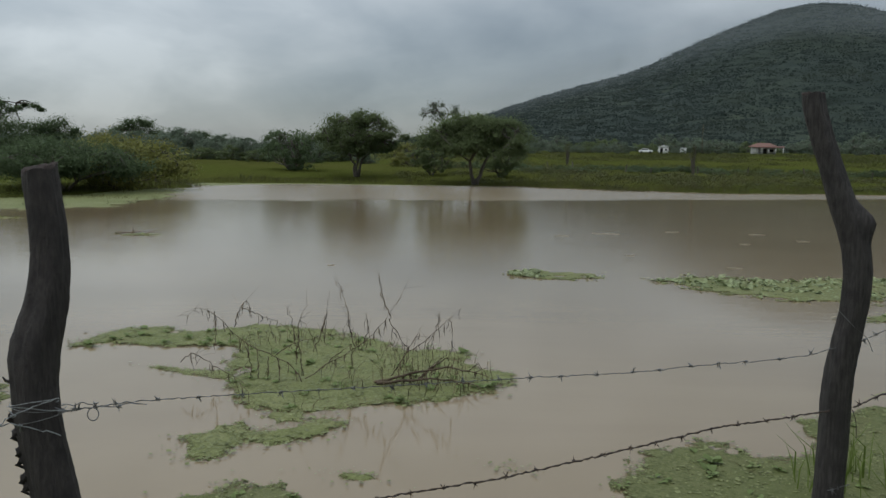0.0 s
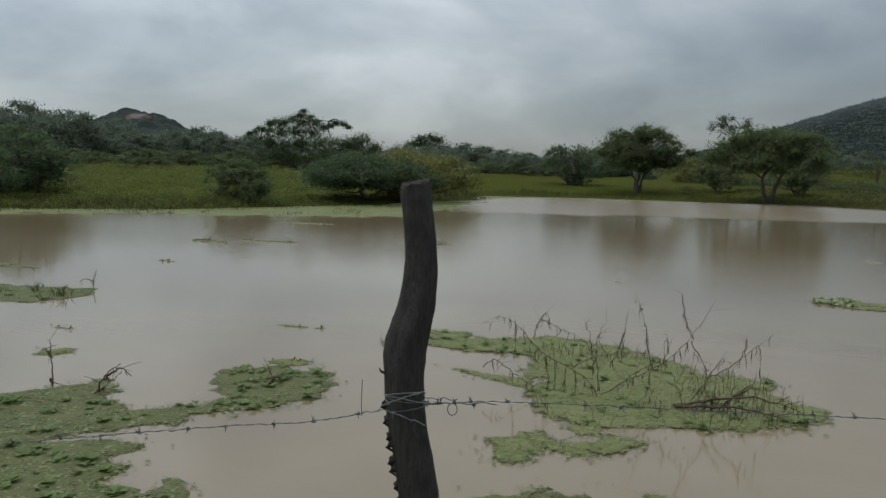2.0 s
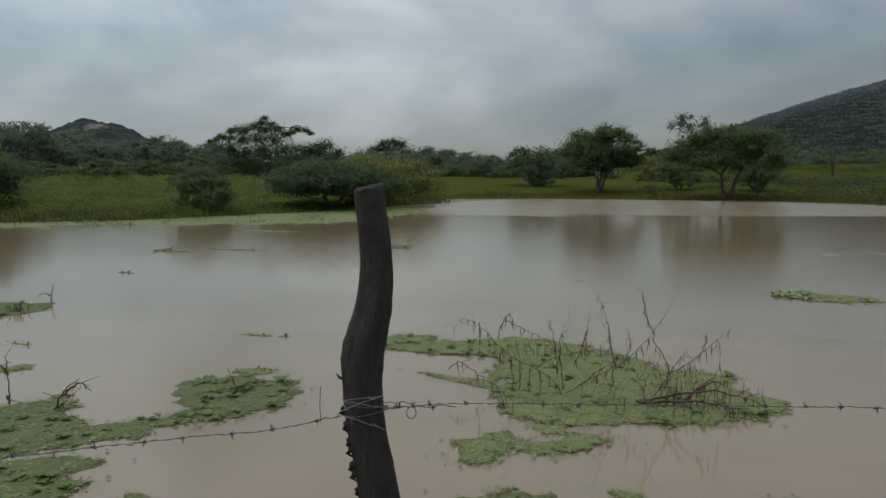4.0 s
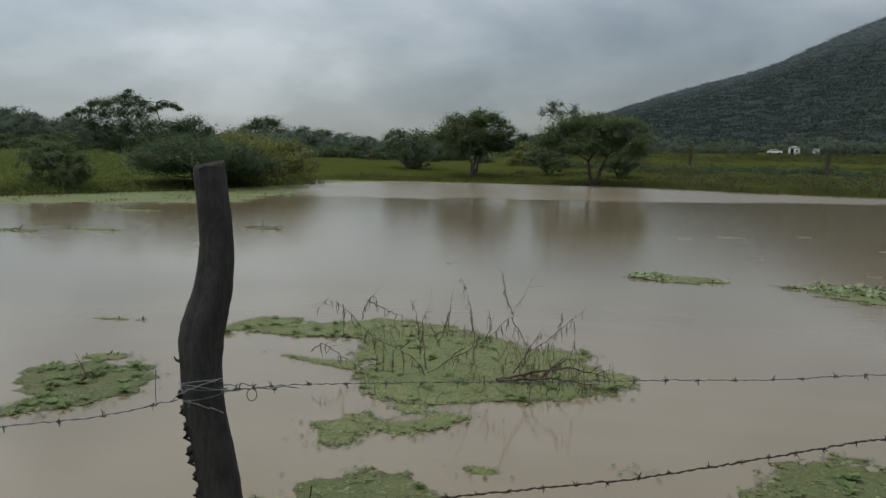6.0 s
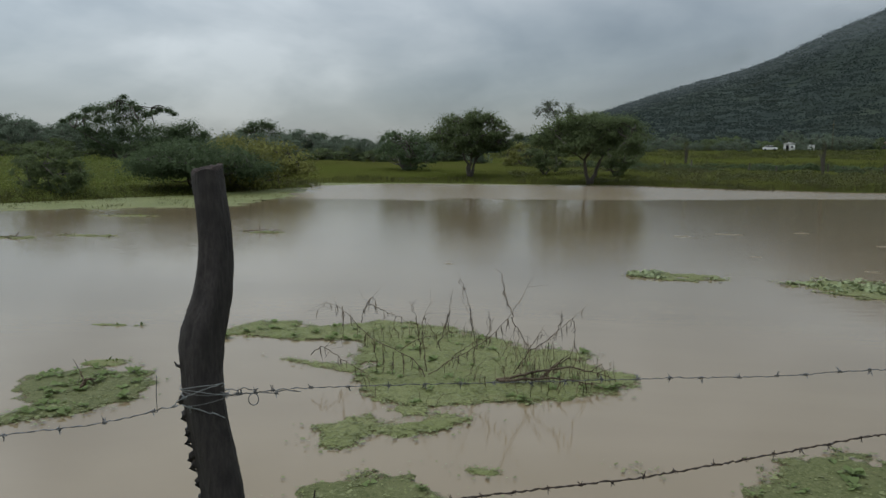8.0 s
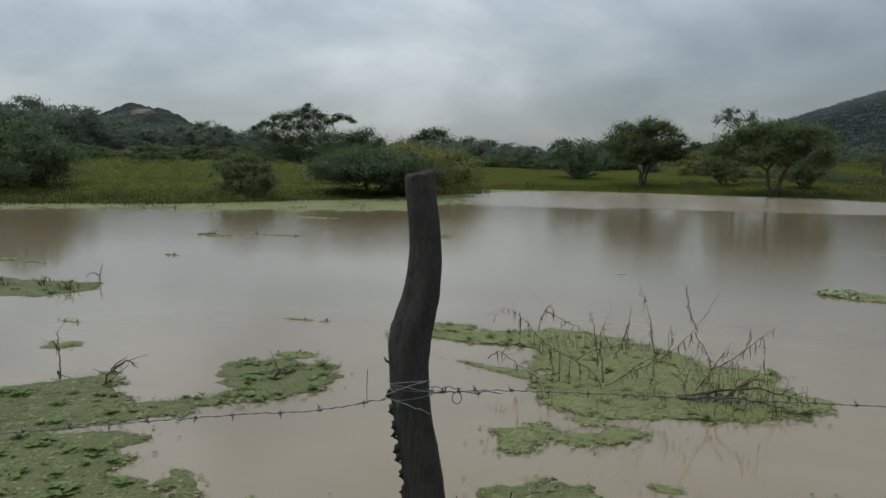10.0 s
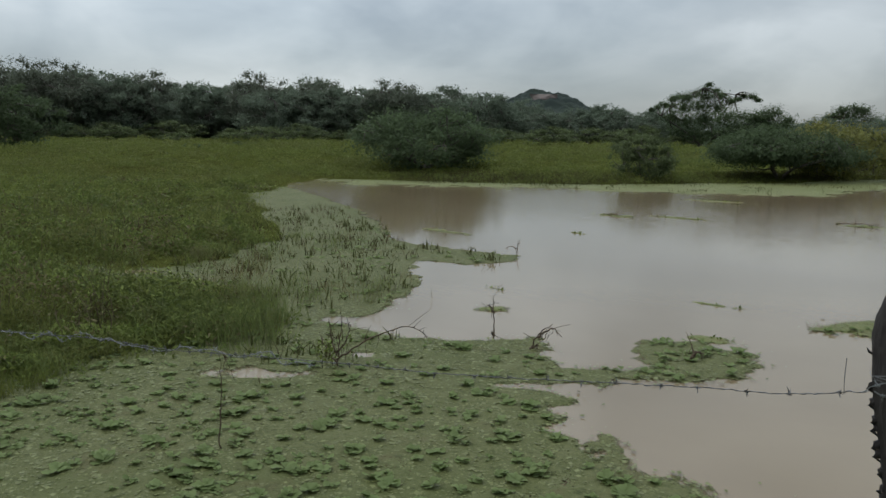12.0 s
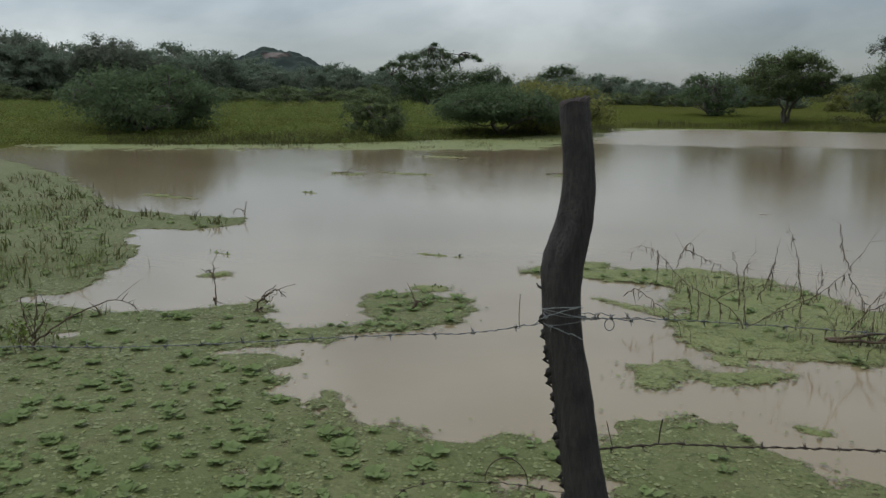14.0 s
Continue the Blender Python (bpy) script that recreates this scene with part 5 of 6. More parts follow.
for cx, cy, spread, m, tall, mat, what in (
    ((-5.65, -5.9, -6.15, -5.95, -6.4, -6.3, -6.75), (2.85, 2.6, 3.35, 3.05, 3.0, 2.45, 2.75), 0.14, 130, 0.30, REED, "dense green reed tufts at the bank's front"),
    ((-7.5, -7.8, -8.1, -8.5, -7.2, -8.9, -6.9, -7.0), (3.55, 3.8, 4.2, 4.5, 3.9, 4.9, 4.5, 3.4), 0.16, 60, 0.20, WEED_DRY, "brown dying stalks in the duckweed channel"),
    ((-6.6, -6.3, -6.9, -7.6, -8.6, -9.4, -9.9, -10.4), (4.2, 4.6, 5.2, 5.3, 6.1, 6.0, 6.9, 7.3), 0.20, 26, 0.16, WEED_DRY, "thin brown stalks standing in the duckweed"),
):
    x = np.repeat(cx, m) + rng.normal(0, spread, m * len(cx))
    y = np.repeat(cy, m) + rng.normal(0, spread, m * len(cx))
    blades("reed_tuft", x, y, tall, 0.006, int(117 + m), mat, what, 0.55, 0.0)

# short grass that closes the bank's wet edge
x, y = fill(60000, 40, 88, 6.0, 18, 123, lambda x, y: (ground_z(x, y) > 0.01) & (inside(x, y, LAKE) > -1.0) & (waves(x, y, 0.8, 37, 3) > 0.02 * np.hypot(x, y) - 0.45))
blades("meadow_grass", x, y, 0.13 + 0.07 * waves(x, y, 0.7, 36), 0.009, 124, GRASS_NEAR, "short grass along the wet edge of the bank", 0.9)
# stiff dark stalks in small bunches
cx, cy = rng.uniform(-14.5, -4.8, 950), rng.uniform(2.6, 10.5, 950)
ok = (on_mat(cx, cy) > 0.06) & (inside(cx, cy, LAKE) > -0.4) & (cx + 0.75 * cy < -0.9)
cx, cy = cx[ok], cy[ok]
x = np.repeat(cx, 7) + rng.normal(0, 0.035, 7 * len(cx))
y = np.repeat(cy, 7) + rng.normal(0, 0.035, 7 * len(cx))
blades("drowned_stalks", x, y, np.repeat(rng.uniform(0.05, 0.19, len(cx)), 7), 0.013, 125, WEED_SCRUB, "dark green stiff stalks in bunches in the duckweed", 0.5, 0.0)

# thin growth at the rim of the far duckweed and on its scraps
rng = np.random.RandomState(115)
x, y = rng.uniform(-22, -9, 9000), rng.uniform(13, 36, 9000)
ok = (on_mat(x, y) > 0.0) & (inside(x, y, LAKE) > -0.5) & (waves(x, y, 1.1, 16) > 0.1)
blades("reed_tuft", x[ok], y[ok], 0.13, 0.02, 116, GRASS_SHORE, "short green growth along the duckweed fringe", 0.8, 0.0)
x, y = [], []
for sx, sy, sa, sb in SPOTS:
    if sy < 5.05:
        continue
    m = int(6 + 18 * sa)
    x.append(sx + rng.normal(0, sa * 0.4, m))
    y.append(sy + rng.normal(0, sb * 0.4, m))
x, y = np.concatenate(x), np.concatenate(y)
v, f = leaf_quads(np.stack([x, y, rng.uniform(0.008, 0.03, len(x))], -1), 0.010 + 0.0008 * np.hypot(x, y)[:, None], rng, 0.0, 0.5)
tagged(new("leafy_bits", mesh_of("leafy_bits", v, f, WEED_LEAF)), "leafy bits on the drifting duckweed scraps", "weeds", kind="stuff")
x, y = fill(2600, 40, 88, 6.0, 16, 118, lambda x, y: dry(x, y) & (waves(x, y, 1.3, 17) > 0.15))
blades("seeding_grass", x, y, 0.46, 0.007, 119, STRAW, "brown seeding stalks above the bank grass", 0.4)

# broad-leaved weeds on the near bank, in clumps of uneven height
def clump_points(x, y, count, wide, tall, rng):
    """Points of leaves in mounded clumps on the ground."""
    m = rng.randint(*count, len(x))
    cx, cy, w, h = (np.repeat(v, m) for v in (x, y, wide, tall))
    q = rng.normal(0, 1, (len(cx), 2)) * w[:, None]
    top = h * (1 - 0.35 * np.hypot(q[:, 0], q[:, 1]) / w).clip(0.12, 1)
    return np.stack([cx + q[:, 0], cy + q[:, 1], np.repeat(ground_z(x, y), m) + top * rng.beta(2.1, 1.25, len(cx))], -1)


rng = np.random.RandomState(113)
x, y = fill(3600, 44, 88, 6.0, 24, 112, lambda x, y: (inside(x, y, LAKE) < np.where(np.hypot(x, y) < 10, 0.15, -0.25) + 0.4 * waves(x, y, 0.9, 8)) & (waves(x, y, 1.2, 12) > -0.35))
k = len(x)
rise = np.clip(0.45 - inside(x, y, LAKE) * 0.9, 0.4, 1.0) * np.clip(1.5 - np.hypot(x, y) / 17, 0.45, 1.0)
sprigs = clump_points(x, y, (50, 190), rng.uniform(0.05, 0.20, k) * (1 + np.hypot(x, y) / 30), (0.28 + 0.34 * waves(x, y, 1.3, 31) + rng.uniform(-0.14, 0.20, k)).clip(0.1, 0.8) * rise, rng)
brown = waves(sprigs[:, 0], sprigs[:, 1], 0.9, 43, 3) + rng.normal(0, 0.35, len(sprigs)) > 0.78
for pts, mat, what in ((sprigs[~brown], WEED_SOFT, "leafy green weeds among the bank grass"), (sprigs[brown], WEED_DRY, "withered yellow-brown weeds among the bank grass")):
    v, f = leaf_quads(pts, 0.013 + 0.0013 * np.hypot(pts[:, :1], pts[:, 1:2]), rng, 0.1, 0.40)
    tagged(new("leafy_weeds", mesh_of("leafy_weeds", v, f, mat, swell=np.array([0, 0, 1.0]) + rng.normal(0, 0.4, pts.shape))), what, "weeds", kind="stuff")

# leafy clumps all over the meadow behind
x, y = fill(5200, 26, 90, 17, 66, 143, lambda x, y: dry(x, y) & (waves(x, y, 3.0, 46, 3) > -0.45))
k = len(x)
clumps = clump_points(x, y, (25, 75), rng.uniform(0.09, 0.30, k) * (0.5 + np.hypot(x, y) / 40), (0.30 + 0.32 * waves(x, y, 3.5, 47) + rng.uniform(-0.10, 0.14, k)).clip(0.06, 0.8), rng)
v, f = leaf_quads(clumps, 0.008 + 0.0010 * np.hypot(clumps[:, :1], clumps[:, 1:2]), rng, 0.1, 0.45)
tagged(new("meadow_weeds", mesh_of("meadow_weeds", v, f, MEADOW_WEED, swell=np.array([0, 0, 1.0]) + rng.normal(0, 0.3, clumps.shape))), "low leafy weeds over the yellow-green meadow", "weeds", kind="stuff")

# scrubby growth on the far bank and between the bushes of the field
x, y = fill(2000, -34, 3, 40, 60, 141, lambda x, y: dry(x, y) & (inside(x, y, LAKE) < -0.8) & (waves(x, y, 3.0, 44, 3) > -0.15))
k = len(x)
scrub = clump_points(x, y, (30, 90), rng.uniform(0.1, 0.5, k), (0.3 + 0.3 * waves(x, y, 4.0, 48) + rng.uniform(-0.1, 0.15, k)).clip(0.08, 0.75), rng)
v, f = leaf_quads(scrub, 0.036, rng, 0.1, 0.5)
tagged(new("scrub", mesh_of("scrub", v, f, WEED_SCRUB)), "olive-brown scrubby weeds along the far bank", "weeds", kind="stuff")
x, y = fill(1800, -34, 4, 57, 190, 144, lambda x, y: waves(x, y, 9.0, 49, 3) > -0.2)
k = len(x)
tufts = clump_points(x, y, (18, 40), rng.uniform(0.3, 0.9, k) * np.hypot(x, y) / 90, rng.uniform(0.10, 0.45, k), rng)
v, f = leaf_quads(tufts, 0.0009 * np.hypot(tufts[:, :1], tufts[:, 1:2]), rng, 0.1, 0.5)
tagged(new("meadow_weeds", mesh_of("meadow_weeds", v, f, FIELD_WEED, swell=np.array([0, 0, 1.0]) + rng.normal(0, 0.3, tufts.shape))), "low weeds and tussocks over the sloping field", "weeds", kind="stuff")
# small pale seed heads above the bank
x, y = fill(1500, 44, 88, 6.0, 18, 142, lambda x, y: dry(x, y) & (waves(x, y, 1.0, 45) > 0.0))
p = np.stack([x, y, ground_z(x, y) + rng.uniform(0.22, 0.55, len(x))], -1)
v, f = leaf_quads(np.repeat(p, 4, 0) + rng.normal(0, 0.009, (4 * len(p), 3)), 0.009, rng, 0, 0.6)
tagged(new("seed_heads", mesh_of("seed_heads", v, f, WEED_DRY)), "small pale seed heads above the bank grass", "weeds", kind="stuff")

# brown stubble of drowned stalks
rng = np.random.RandomState(120)
x, y = rng.uniform(-15, -4.6, 9000), rng.uniform(2.4, 11, 9000)
ok = (on_mat(x, y) > 0.08) & (waves(x, y, 0.4, 14, 2) > 0.42) & (x + 0.75 * y < -0.6)
blades("drowned_stalks", x[ok], y[ok], 0.13, 0.012, 121, STRAW, "brown stubs of drowned stalks in the duckweed", 0.5, 0.0)


x, y = rng.uniform(-1.7, 0.35, 900), rng.uniform(5.0, 7.0, 900)
ok = (on_mat(x, y) > 0.03) & (waves(x, y, 0.5, 15, 2) > 0.0)
blades("drowned_stalks", x[ok], y[ok], 0.17, 0.005, 122, STRAW, "dark stubs of drowned stalks under the shrub", 0.6, 0.0)


# ---- fence ----
def post(name, rings, label, seed, mat, knob=None, scales=(), slant=(0.0, 0.0)):
    """A crooked round post; rings give height, place of the axis and radius."""
    rng = np.random.RandomState(seed)
    r = np.array(rings, float)
    z = np.linspace(r[0, 0], r[-1, 0], 90)
    smooth = lambda c: np.interp(z, r[:, 0], r[:, c])
    kernel = np.ones(5) / 5
    cx, cy, rad = (np.convolve(np.pad(smooth(c), 2, "edge"), kernel, "valid") for c in (1, 2, 3))
    k = 28
    a = np.linspace(0, 2 * np.pi, k, endpoint=False)
    groove = 0.05 * np.sin(5 * a[None] + 3 * np.sin(z[:, None] * 3 + seed)) + 0.035 * np.sin(11 * a[None] + 5 * z[:, None]) + rng.normal(0, 0.012, (90, k))
    rr = rad[:, None] * (1 + groove)
    if knob:
        kz, ka, kr = knob
        rr = rr + kr * np.exp(-(((z[:, None] - kz) / 0.045) ** 2) - ((np.angle(np.exp(1j * (a[None] - ka)))) / 0.6) ** 2)
    x = cx[:, None] + rr * np.cos(a)
    y = cy[:, None] + rr * np.sin(a)
    Z = z[:, None] + np.where(np.arange(90)[:, None] > 86, 0.006 * np.sin(3 * a + seed), 0)
    cut = np.clip((np.arange(90)[:, None] - 80) / 9.0, 0, 1)
    lean = slant[0] * np.cos(a) + slant[1] * np.sin(a)
    Z = Z + cut * lean[None]
    v = np.stack([x, y, np.broadcast_to(Z, x.shape)], -1).reshape(-1, 3)
    i, j = np.meshgrid(np.arange(89), np.arange(k), indexing="ij")
    b, c = i * k + j, i * k + (j + 1) % k
    faces = [np.stack([b, c, c + k, b + k], -1).reshape(-1, 4)]
    # the sawn top, sunk and split
    top = [v[89 * k:]]
    cap = []
    split = 0.016 * np.exp(-((np.angle(np.exp(1j * (a - radians(250))))) / 0.22) ** 2)
    for ring, (q, dz) in enumerate(((0.9, 0.004), (0.55, -0.003), (0.02, -0.008))):
        top.append(np.stack([cx[-1] + rr[-1] * q * np.cos(a), cy[-1] + rr[-1] * q * np.sin(a), z[-1] + dz + q * lean - split * (q > 0.5) + rng.normal(0, 0.002, k)], -1))
        j = np.arange(k)
        cap.append(np.stack([j, (j + 1) % k, k + (j + 1) % k, k + j], -1) + ring * k)
    base = empty(name, Matrix(), label, "fence post", "posts of the wire fence")
    child("post", mesh_of("post", v, np.concatenate(faces), mat, True), base)
    child("sawn_top", mesh_of("sawn_top", np.concatenate(top), np.concatenate(cap), POST_CUT, False), base, label="split brown sawn end")
    for sz, ang in scales:
        q = int(np.argmin(abs(z - sz)))
        s = Soup()
        o = np.array([cx[q] + rad[q] * 0.95 * math.cos(ang), cy[q] + rad[q] * 0.95 * math.sin(ang), sz])
        out = np.array([math.cos(ang), math.sin(ang), 0])
        s.tube([o - out * 0.01 + (0, 0, 0.016), o + out * rng.uniform(0.004, 0.010), o + out * rng.uniform(0.010, 0.018) - (0, 0, 0.006), o - out * 0.004 - (0, 0, 0.022)], [0.008, 0.011, 0.005, 0.002], 6, 0.25, rng)
        child("bark_scale", s.mesh("bark_scale", mat), base)
    return base


scale_side = radians(208)
post("fence_post", [(-0.5, -0.775, 1.93, 0.060), (-0.276, -0.804, 1.963, 0.0588), (0.111, -0.856, 2.025, 0.0594), (0.439, -0.919, 2.066, 0.0594), (0.563, -0.948, 2.074, 0.0542), (0.702, -0.974, 2.087, 0.0539), (0.747, -0.983, 2.091, 0.0521), (0.819, -1.001, 2.095, 0.052), (0.876, -1.014, 2.098, 0.0517), (0.963, -1.027, 2.107, 0.0511), (1.036, -1.033, 2.118, 0.0534), (1.075, -1.037, 2.124, 0.0576), (1.109, -1.032, 2.131, 0.0567), (1.144, -1.022, 2.142, 0.0528), (1.183, -1.015, 2.153, 0.0489), (1.257, -1.012, 2.169, 0.0455), (1.332, -1.016, 2.18, 0.0432), (1.407, -1.026, 2.187, 0.0419), (1.466, -1.037, 2.191, 0.041), (1.51, -1.043, 2.196, 0.0386)],
     "crooked dark weathered wooden post with wires twisted round it", 81, POST_WOOD, None, [(0.34 + 0.034 * k + 0.008 * ((k * 7) % 5 - 2) / 2, scale_side) for k in range(18)], (0.006, 0.007))
post("fence_post", [(-0.5, 1.236, 2.803, 0.05), (0.0, 1.237, 2.803, 0.0485), (0.44, 1.238, 2.802, 0.0475), (0.6, 1.242, 2.800, 0.0465), (0.79, 1.242, 2.800, 0.0455), (0.89, 1.248, 2.797, 0.045), (0.986, 1.259, 2.792, 0.044),
                    (1.062, 1.269, 2.787, 0.0415), (1.136, 1.275, 2.784, 0.042), (1.228, 1.273, 2.785, 0.043), (1.30, 1.262, 2.790, 0.042), (1.36, 1.240, 2.800, 0.0425), (1.40, 1.226, 2.807, 0.042),
                    (1.444, 1.213, 2.812, 0.0405), (1.534, 1.185, 2.822, 0.038), (1.606, 1.161, 2.832, 0.037), (1.677, 1.140, 2.840, 0.0375), (1.74, 1.124, 2.846, 0.037), (1.77, 1.119, 2.848, 0.034)],
     "forked leaning grey-brown wooden post of the wire fence", 82, POST_GREY, (1.37, radians(-20), 0.040))


def barb_mesh(mat, seed):
    rng = np.random.RandomState(seed)
    s = Soup()
    t = np.linspace(0, 4 * np.pi, 14)
    s.tube(np.stack([(t / t[-1] - 0.5) * 0.010, 0.0038 * np.cos(t), 0.0038 * np.sin(t)], -1), 0.0012, 5)
    for k in range(4):
        a = rng.uniform(0, 6.28)
        d = np.array([rng.uniform(-0.5, 0.5), math.cos(a), math.sin(a)])
        s.tube([(0.003 * (k - 1.5), 0, 0), d * 0.008, d * rng.uniform(0.014, 0.020)], [0.0013, 0.0012, 0.0004], 5)
    return s.mesh("barb", mat)


BARBS = {m.name: [barb_mesh(m, s) for s in range(4)] for m in (ZINC, RUST, BRIGHT_WIRE)}


def curve_through(pts, n):
    """A smooth line through the points, evenly spaced."""
    p = np.array(pts, float)
    t = np.concatenate([[0], np.cumsum(np.linalg.norm(np.diff(p, axis=0), axis=1))])
    u = np.linspace(0, t[-1], n)
    line = np.stack([np.interp(u, t, p[:, c]) for c in range(3)], -1)
    kernel = np.ones(5) / 5
    soft = np.stack([np.convolve(np.pad(line[:, c], 2, "edge"), kernel, "valid") for c in range(3)], -1)
    soft[0], soft[-1] = line[0], line[-1]
    return soft, t[-1]


def barbed_wire(pts, mat, label, seed, gap=0.105, thick=0.0008, twist=True):
    rng = np.random.RandomState(seed)
    p = np.array(pts, float)
    total = np.linalg.norm(np.diff(p, axis=0), axis=1).sum()
    n = max(12, int(total / 0.012))
    line, total = curve_through(pts, n)
    line[1:-1] += rng.normal(0, 0.0012, (n - 2, 3))
    base = empty("barbed_wire", pose(*line[0]), label, "barbed wire", "wires of the fence")
    line = line - line[0]
    phase = np.linspace(0, total / 0.035 * np.pi, n)
    s = Soup()
    for off in (0, np.pi) if twist else (0,):
        turn = np.stack([0 * phase, np.cos(phase + off), np.sin(phase + off)], -1) * thick * 1.1
        s.tube(line + turn, thick, 5)
    child("strand", s.mesh("strand", mat), base)
    d = gap * rng.uniform(0.3, 0.8)
    while d < total - 0.02:
        q = min(n - 2, int(d / total * (n - 1)))
        t = line[q + 1] - line[q]
        child("barb", BARBS[mat.name][rng.randint(4)], base, Matrix.Translation(line[q]) @ Vector(t).to_track_quat("X", "Z").to_matrix().to_4x4() @ pose(0, 0, 0, rng.uniform(0, 360)))
        d += gap * rng.uniform(0.85, 1.15)
    return base


def wire_bit(name, pts, mat, label, thick=0.0013):
    line, _ = curve_through(pts, max(10, 5 * len(pts)))
    o = line[0].copy()
    s = Soup()
    s.tube(line - o, thick, 6)
    ob = new(name, s.mesh(name, mat))
    ob.matrix_basis = pose(*o)
    return tagged(ob, label, "wire")


barbed_wire([(-0.955, 2.06, 0.945), (-0.823, 2.158, 0.94), (-0.564, 2.243, 0.939), (-0.193, 2.364, 0.93), (0.234, 2.504, 0.923), (0.5, 2.591, 0.915), (0.776, 2.681, 0.921), (1.043, 2.745, 0.928), (1.148, 2.755, 0.945), (1.30, 2.80, 0.976)],
            ZINC, "thin grey barbed wire between the two posts, top strand", 1)
barbed_wire([(-1.07, 2.065, 0.915), (-1.128, 2.058, 0.899), (-1.249, 2.018, 0.872), (-1.479, 1.943, 0.853), (-1.679, 1.878, 0.83), (-2.012, 1.769, 0.792), (-2.316, 1.669, 0.762), (-2.615, 1.572, 0.745), (-2.899, 1.478, 0.723),
             (-3.161, 1.393, 0.70), (-3.476, 1.29, 0.673), (-3.859, 1.164, 0.668), (-4.18, 1.059, 0.638), (-5.2, 0.75, 0.56)], ZINC, "thin grey barbed wire running off into the bank grass", 2, 0.12, 0.0010)
barbed_wire([(-0.905, 2.10, 0.571), (-0.74, 2.185, 0.590), (-0.587, 2.235, 0.595), (-0.4, 2.296, 0.606), (-0.19, 2.365, 0.617), (0.032, 2.438, 0.627), (0.131, 2.47, 0.632), (0.437, 2.57, 0.667), (0.839, 2.702, 0.716), (1.052, 2.745, 0.733), (1.20, 2.752, 0.757)],
            RUST, "rusty barbed wire between the two posts, middle strand", 3, 0.10, 0.0017)
barbed_wire([(1.28, 2.76, 0.767), (1.458, 2.904, 0.772), (2.2, 3.12, 0.80), (3.6, 3.6, 0.83)], RUST, "rusty barbed wire leading on from the leaning post", 4, 0.10, 0.0017)
barbed_wire([(1.29, 2.77, 0.98), (1.437, 2.897, 0.992), (2.2, 3.13, 1.02), (3.6, 3.6, 1.05)], ZINC, "grey barbed wire leading on from the leaning post", 5, 0.12)
barbed_wire([(-0.87, 2.10, 0.447), (-1.008, 2.065, 0.433), (-1.158, 2.048, 0.433), (-1.266, 2.013, 0.425), (-1.36, 1.98, 0.418), (-1.44, 1.955, 0.385), (-1.48, 1.94, 0.34)], RUST, "loose rusty end of the lowest barbed wire", 6, 0.07)
barbed_wire([(1.21, 2.75, 0.49), (1.24, 2.752, 0.495), (1.29, 2.765, 0.505)], ZINC, "short barbed wire end nailed to the leaning post", 7, 0.025)
rng = np.random.RandomState(64)
t = np.linspace(0, 1, 26)
loose = np.stack([-2.75 - 1.75 * t, 1.535 - 0.575 * t, 0.735 - 0.125 * t], -1) + rng.normal(0, 1, (26, 3)) * np.array([0.004, 0.006, 0.013])
barbed_wire(loose, BRIGHT_WIRE, "loose kinked pale wire hanging along the fence strand", 11, 0.07, 0.0011)
# a broken twig stub on the crooked post
s = Soup()
s.tube([(0, 0, 0), (-0.009, -0.004, 0.004), (-0.014, -0.006, 0.014)], [0.0045, 0.0035, 0.0012], 6)
ob = new("twig_stub", s.mesh("twig_stub", POST_WOOD))
ob.matrix_basis = pose(-1.076, 2.085, 1.008)
tagged(ob, "short broken twig stub on the dark post", "twig")
# twists round the post
t = np.linspace(0, 2.4 * np.pi, 26)
wire_bit("wire_loop", np.stack([-1.022 + 0.062 * np.cos(t + 2.4), 2.107 + 0.062 * np.sin(t + 2.4), 0.962 - 0.006 * t], -1), ZINC, "grey wire wound round the crooked post", 0.0008)
wire_bit("wire_end", [(-1.052, 2.023, 0.967), (-1.014, 2.04, 0.971), (-0.963, 2.061, 0.974), (-0.951, 2.066, 0.979), (-0.949, 2.067, 0.970), (-0.959, 2.063, 0.967)], BRIGHT_WIRE, "bright wire end curled against the crooked post", 0.0009)
wire_bit("wire_end", [(-1.047, 2.026, 0.965), (-1.014, 2.04, 0.959), (-0.978, 2.055, 0.949), (-0.936, 2.073, 0.945)], BRIGHT_WIRE, "bright wire crossing the crooked post", 0.0009)
wire_bit("wire_end", [(-1.041, 2.028, 0.921), (-1.002, 2.045, 0.924), (-0.963, 2.061, 0.933), (-0.936, 2.073, 0.944)], ZINC, "dull wire crossing the crooked post", 0.0009)
barbed_wire([(-1.073, 2.014, 0.922), (-1.05, 2.024, 0.942), (-1.02, 2.035, 0.955), (-0.987, 2.049, 0.965), (-0.957, 2.062, 0.977)], BRIGHT_WIRE, "bright barbed wire slanting across the crooked post", 8, 0.07, 0.0008)
barbed_wire([(-1.047, 2.024, 0.929), (-1.014, 2.037, 0.913), (-0.972, 2.055, 0.898), (-0.951, 2.064, 0.886)], BRIGHT_WIRE, "short bright barbed wire end hanging across the post", 10, 0.085, 0.0008)
wire_bit("wire_end", [(-0.951, 2.066, 0.957), (-0.936, 2.073, 0.961), (-0.924, 2.078, 0.953), (-0.908, 2.084, 0.963), (-0.893, 2.091, 0.953), (-0.875, 2.10, 0.956)], ZINC, "wavy wire tail beside the strand", 0.0012)
barbed_wire([(-0.965, 2.07, 0.952), (-0.93, 2.09, 0.935), (-0.90, 2.10, 0.945), (-0.86, 2.12, 0.938), (-0.82, 2.14, 0.944), (-0.78, 2.155, 0.936)], ZINC, "barbed wire twisted back on itself by the post", 9, 0.045)
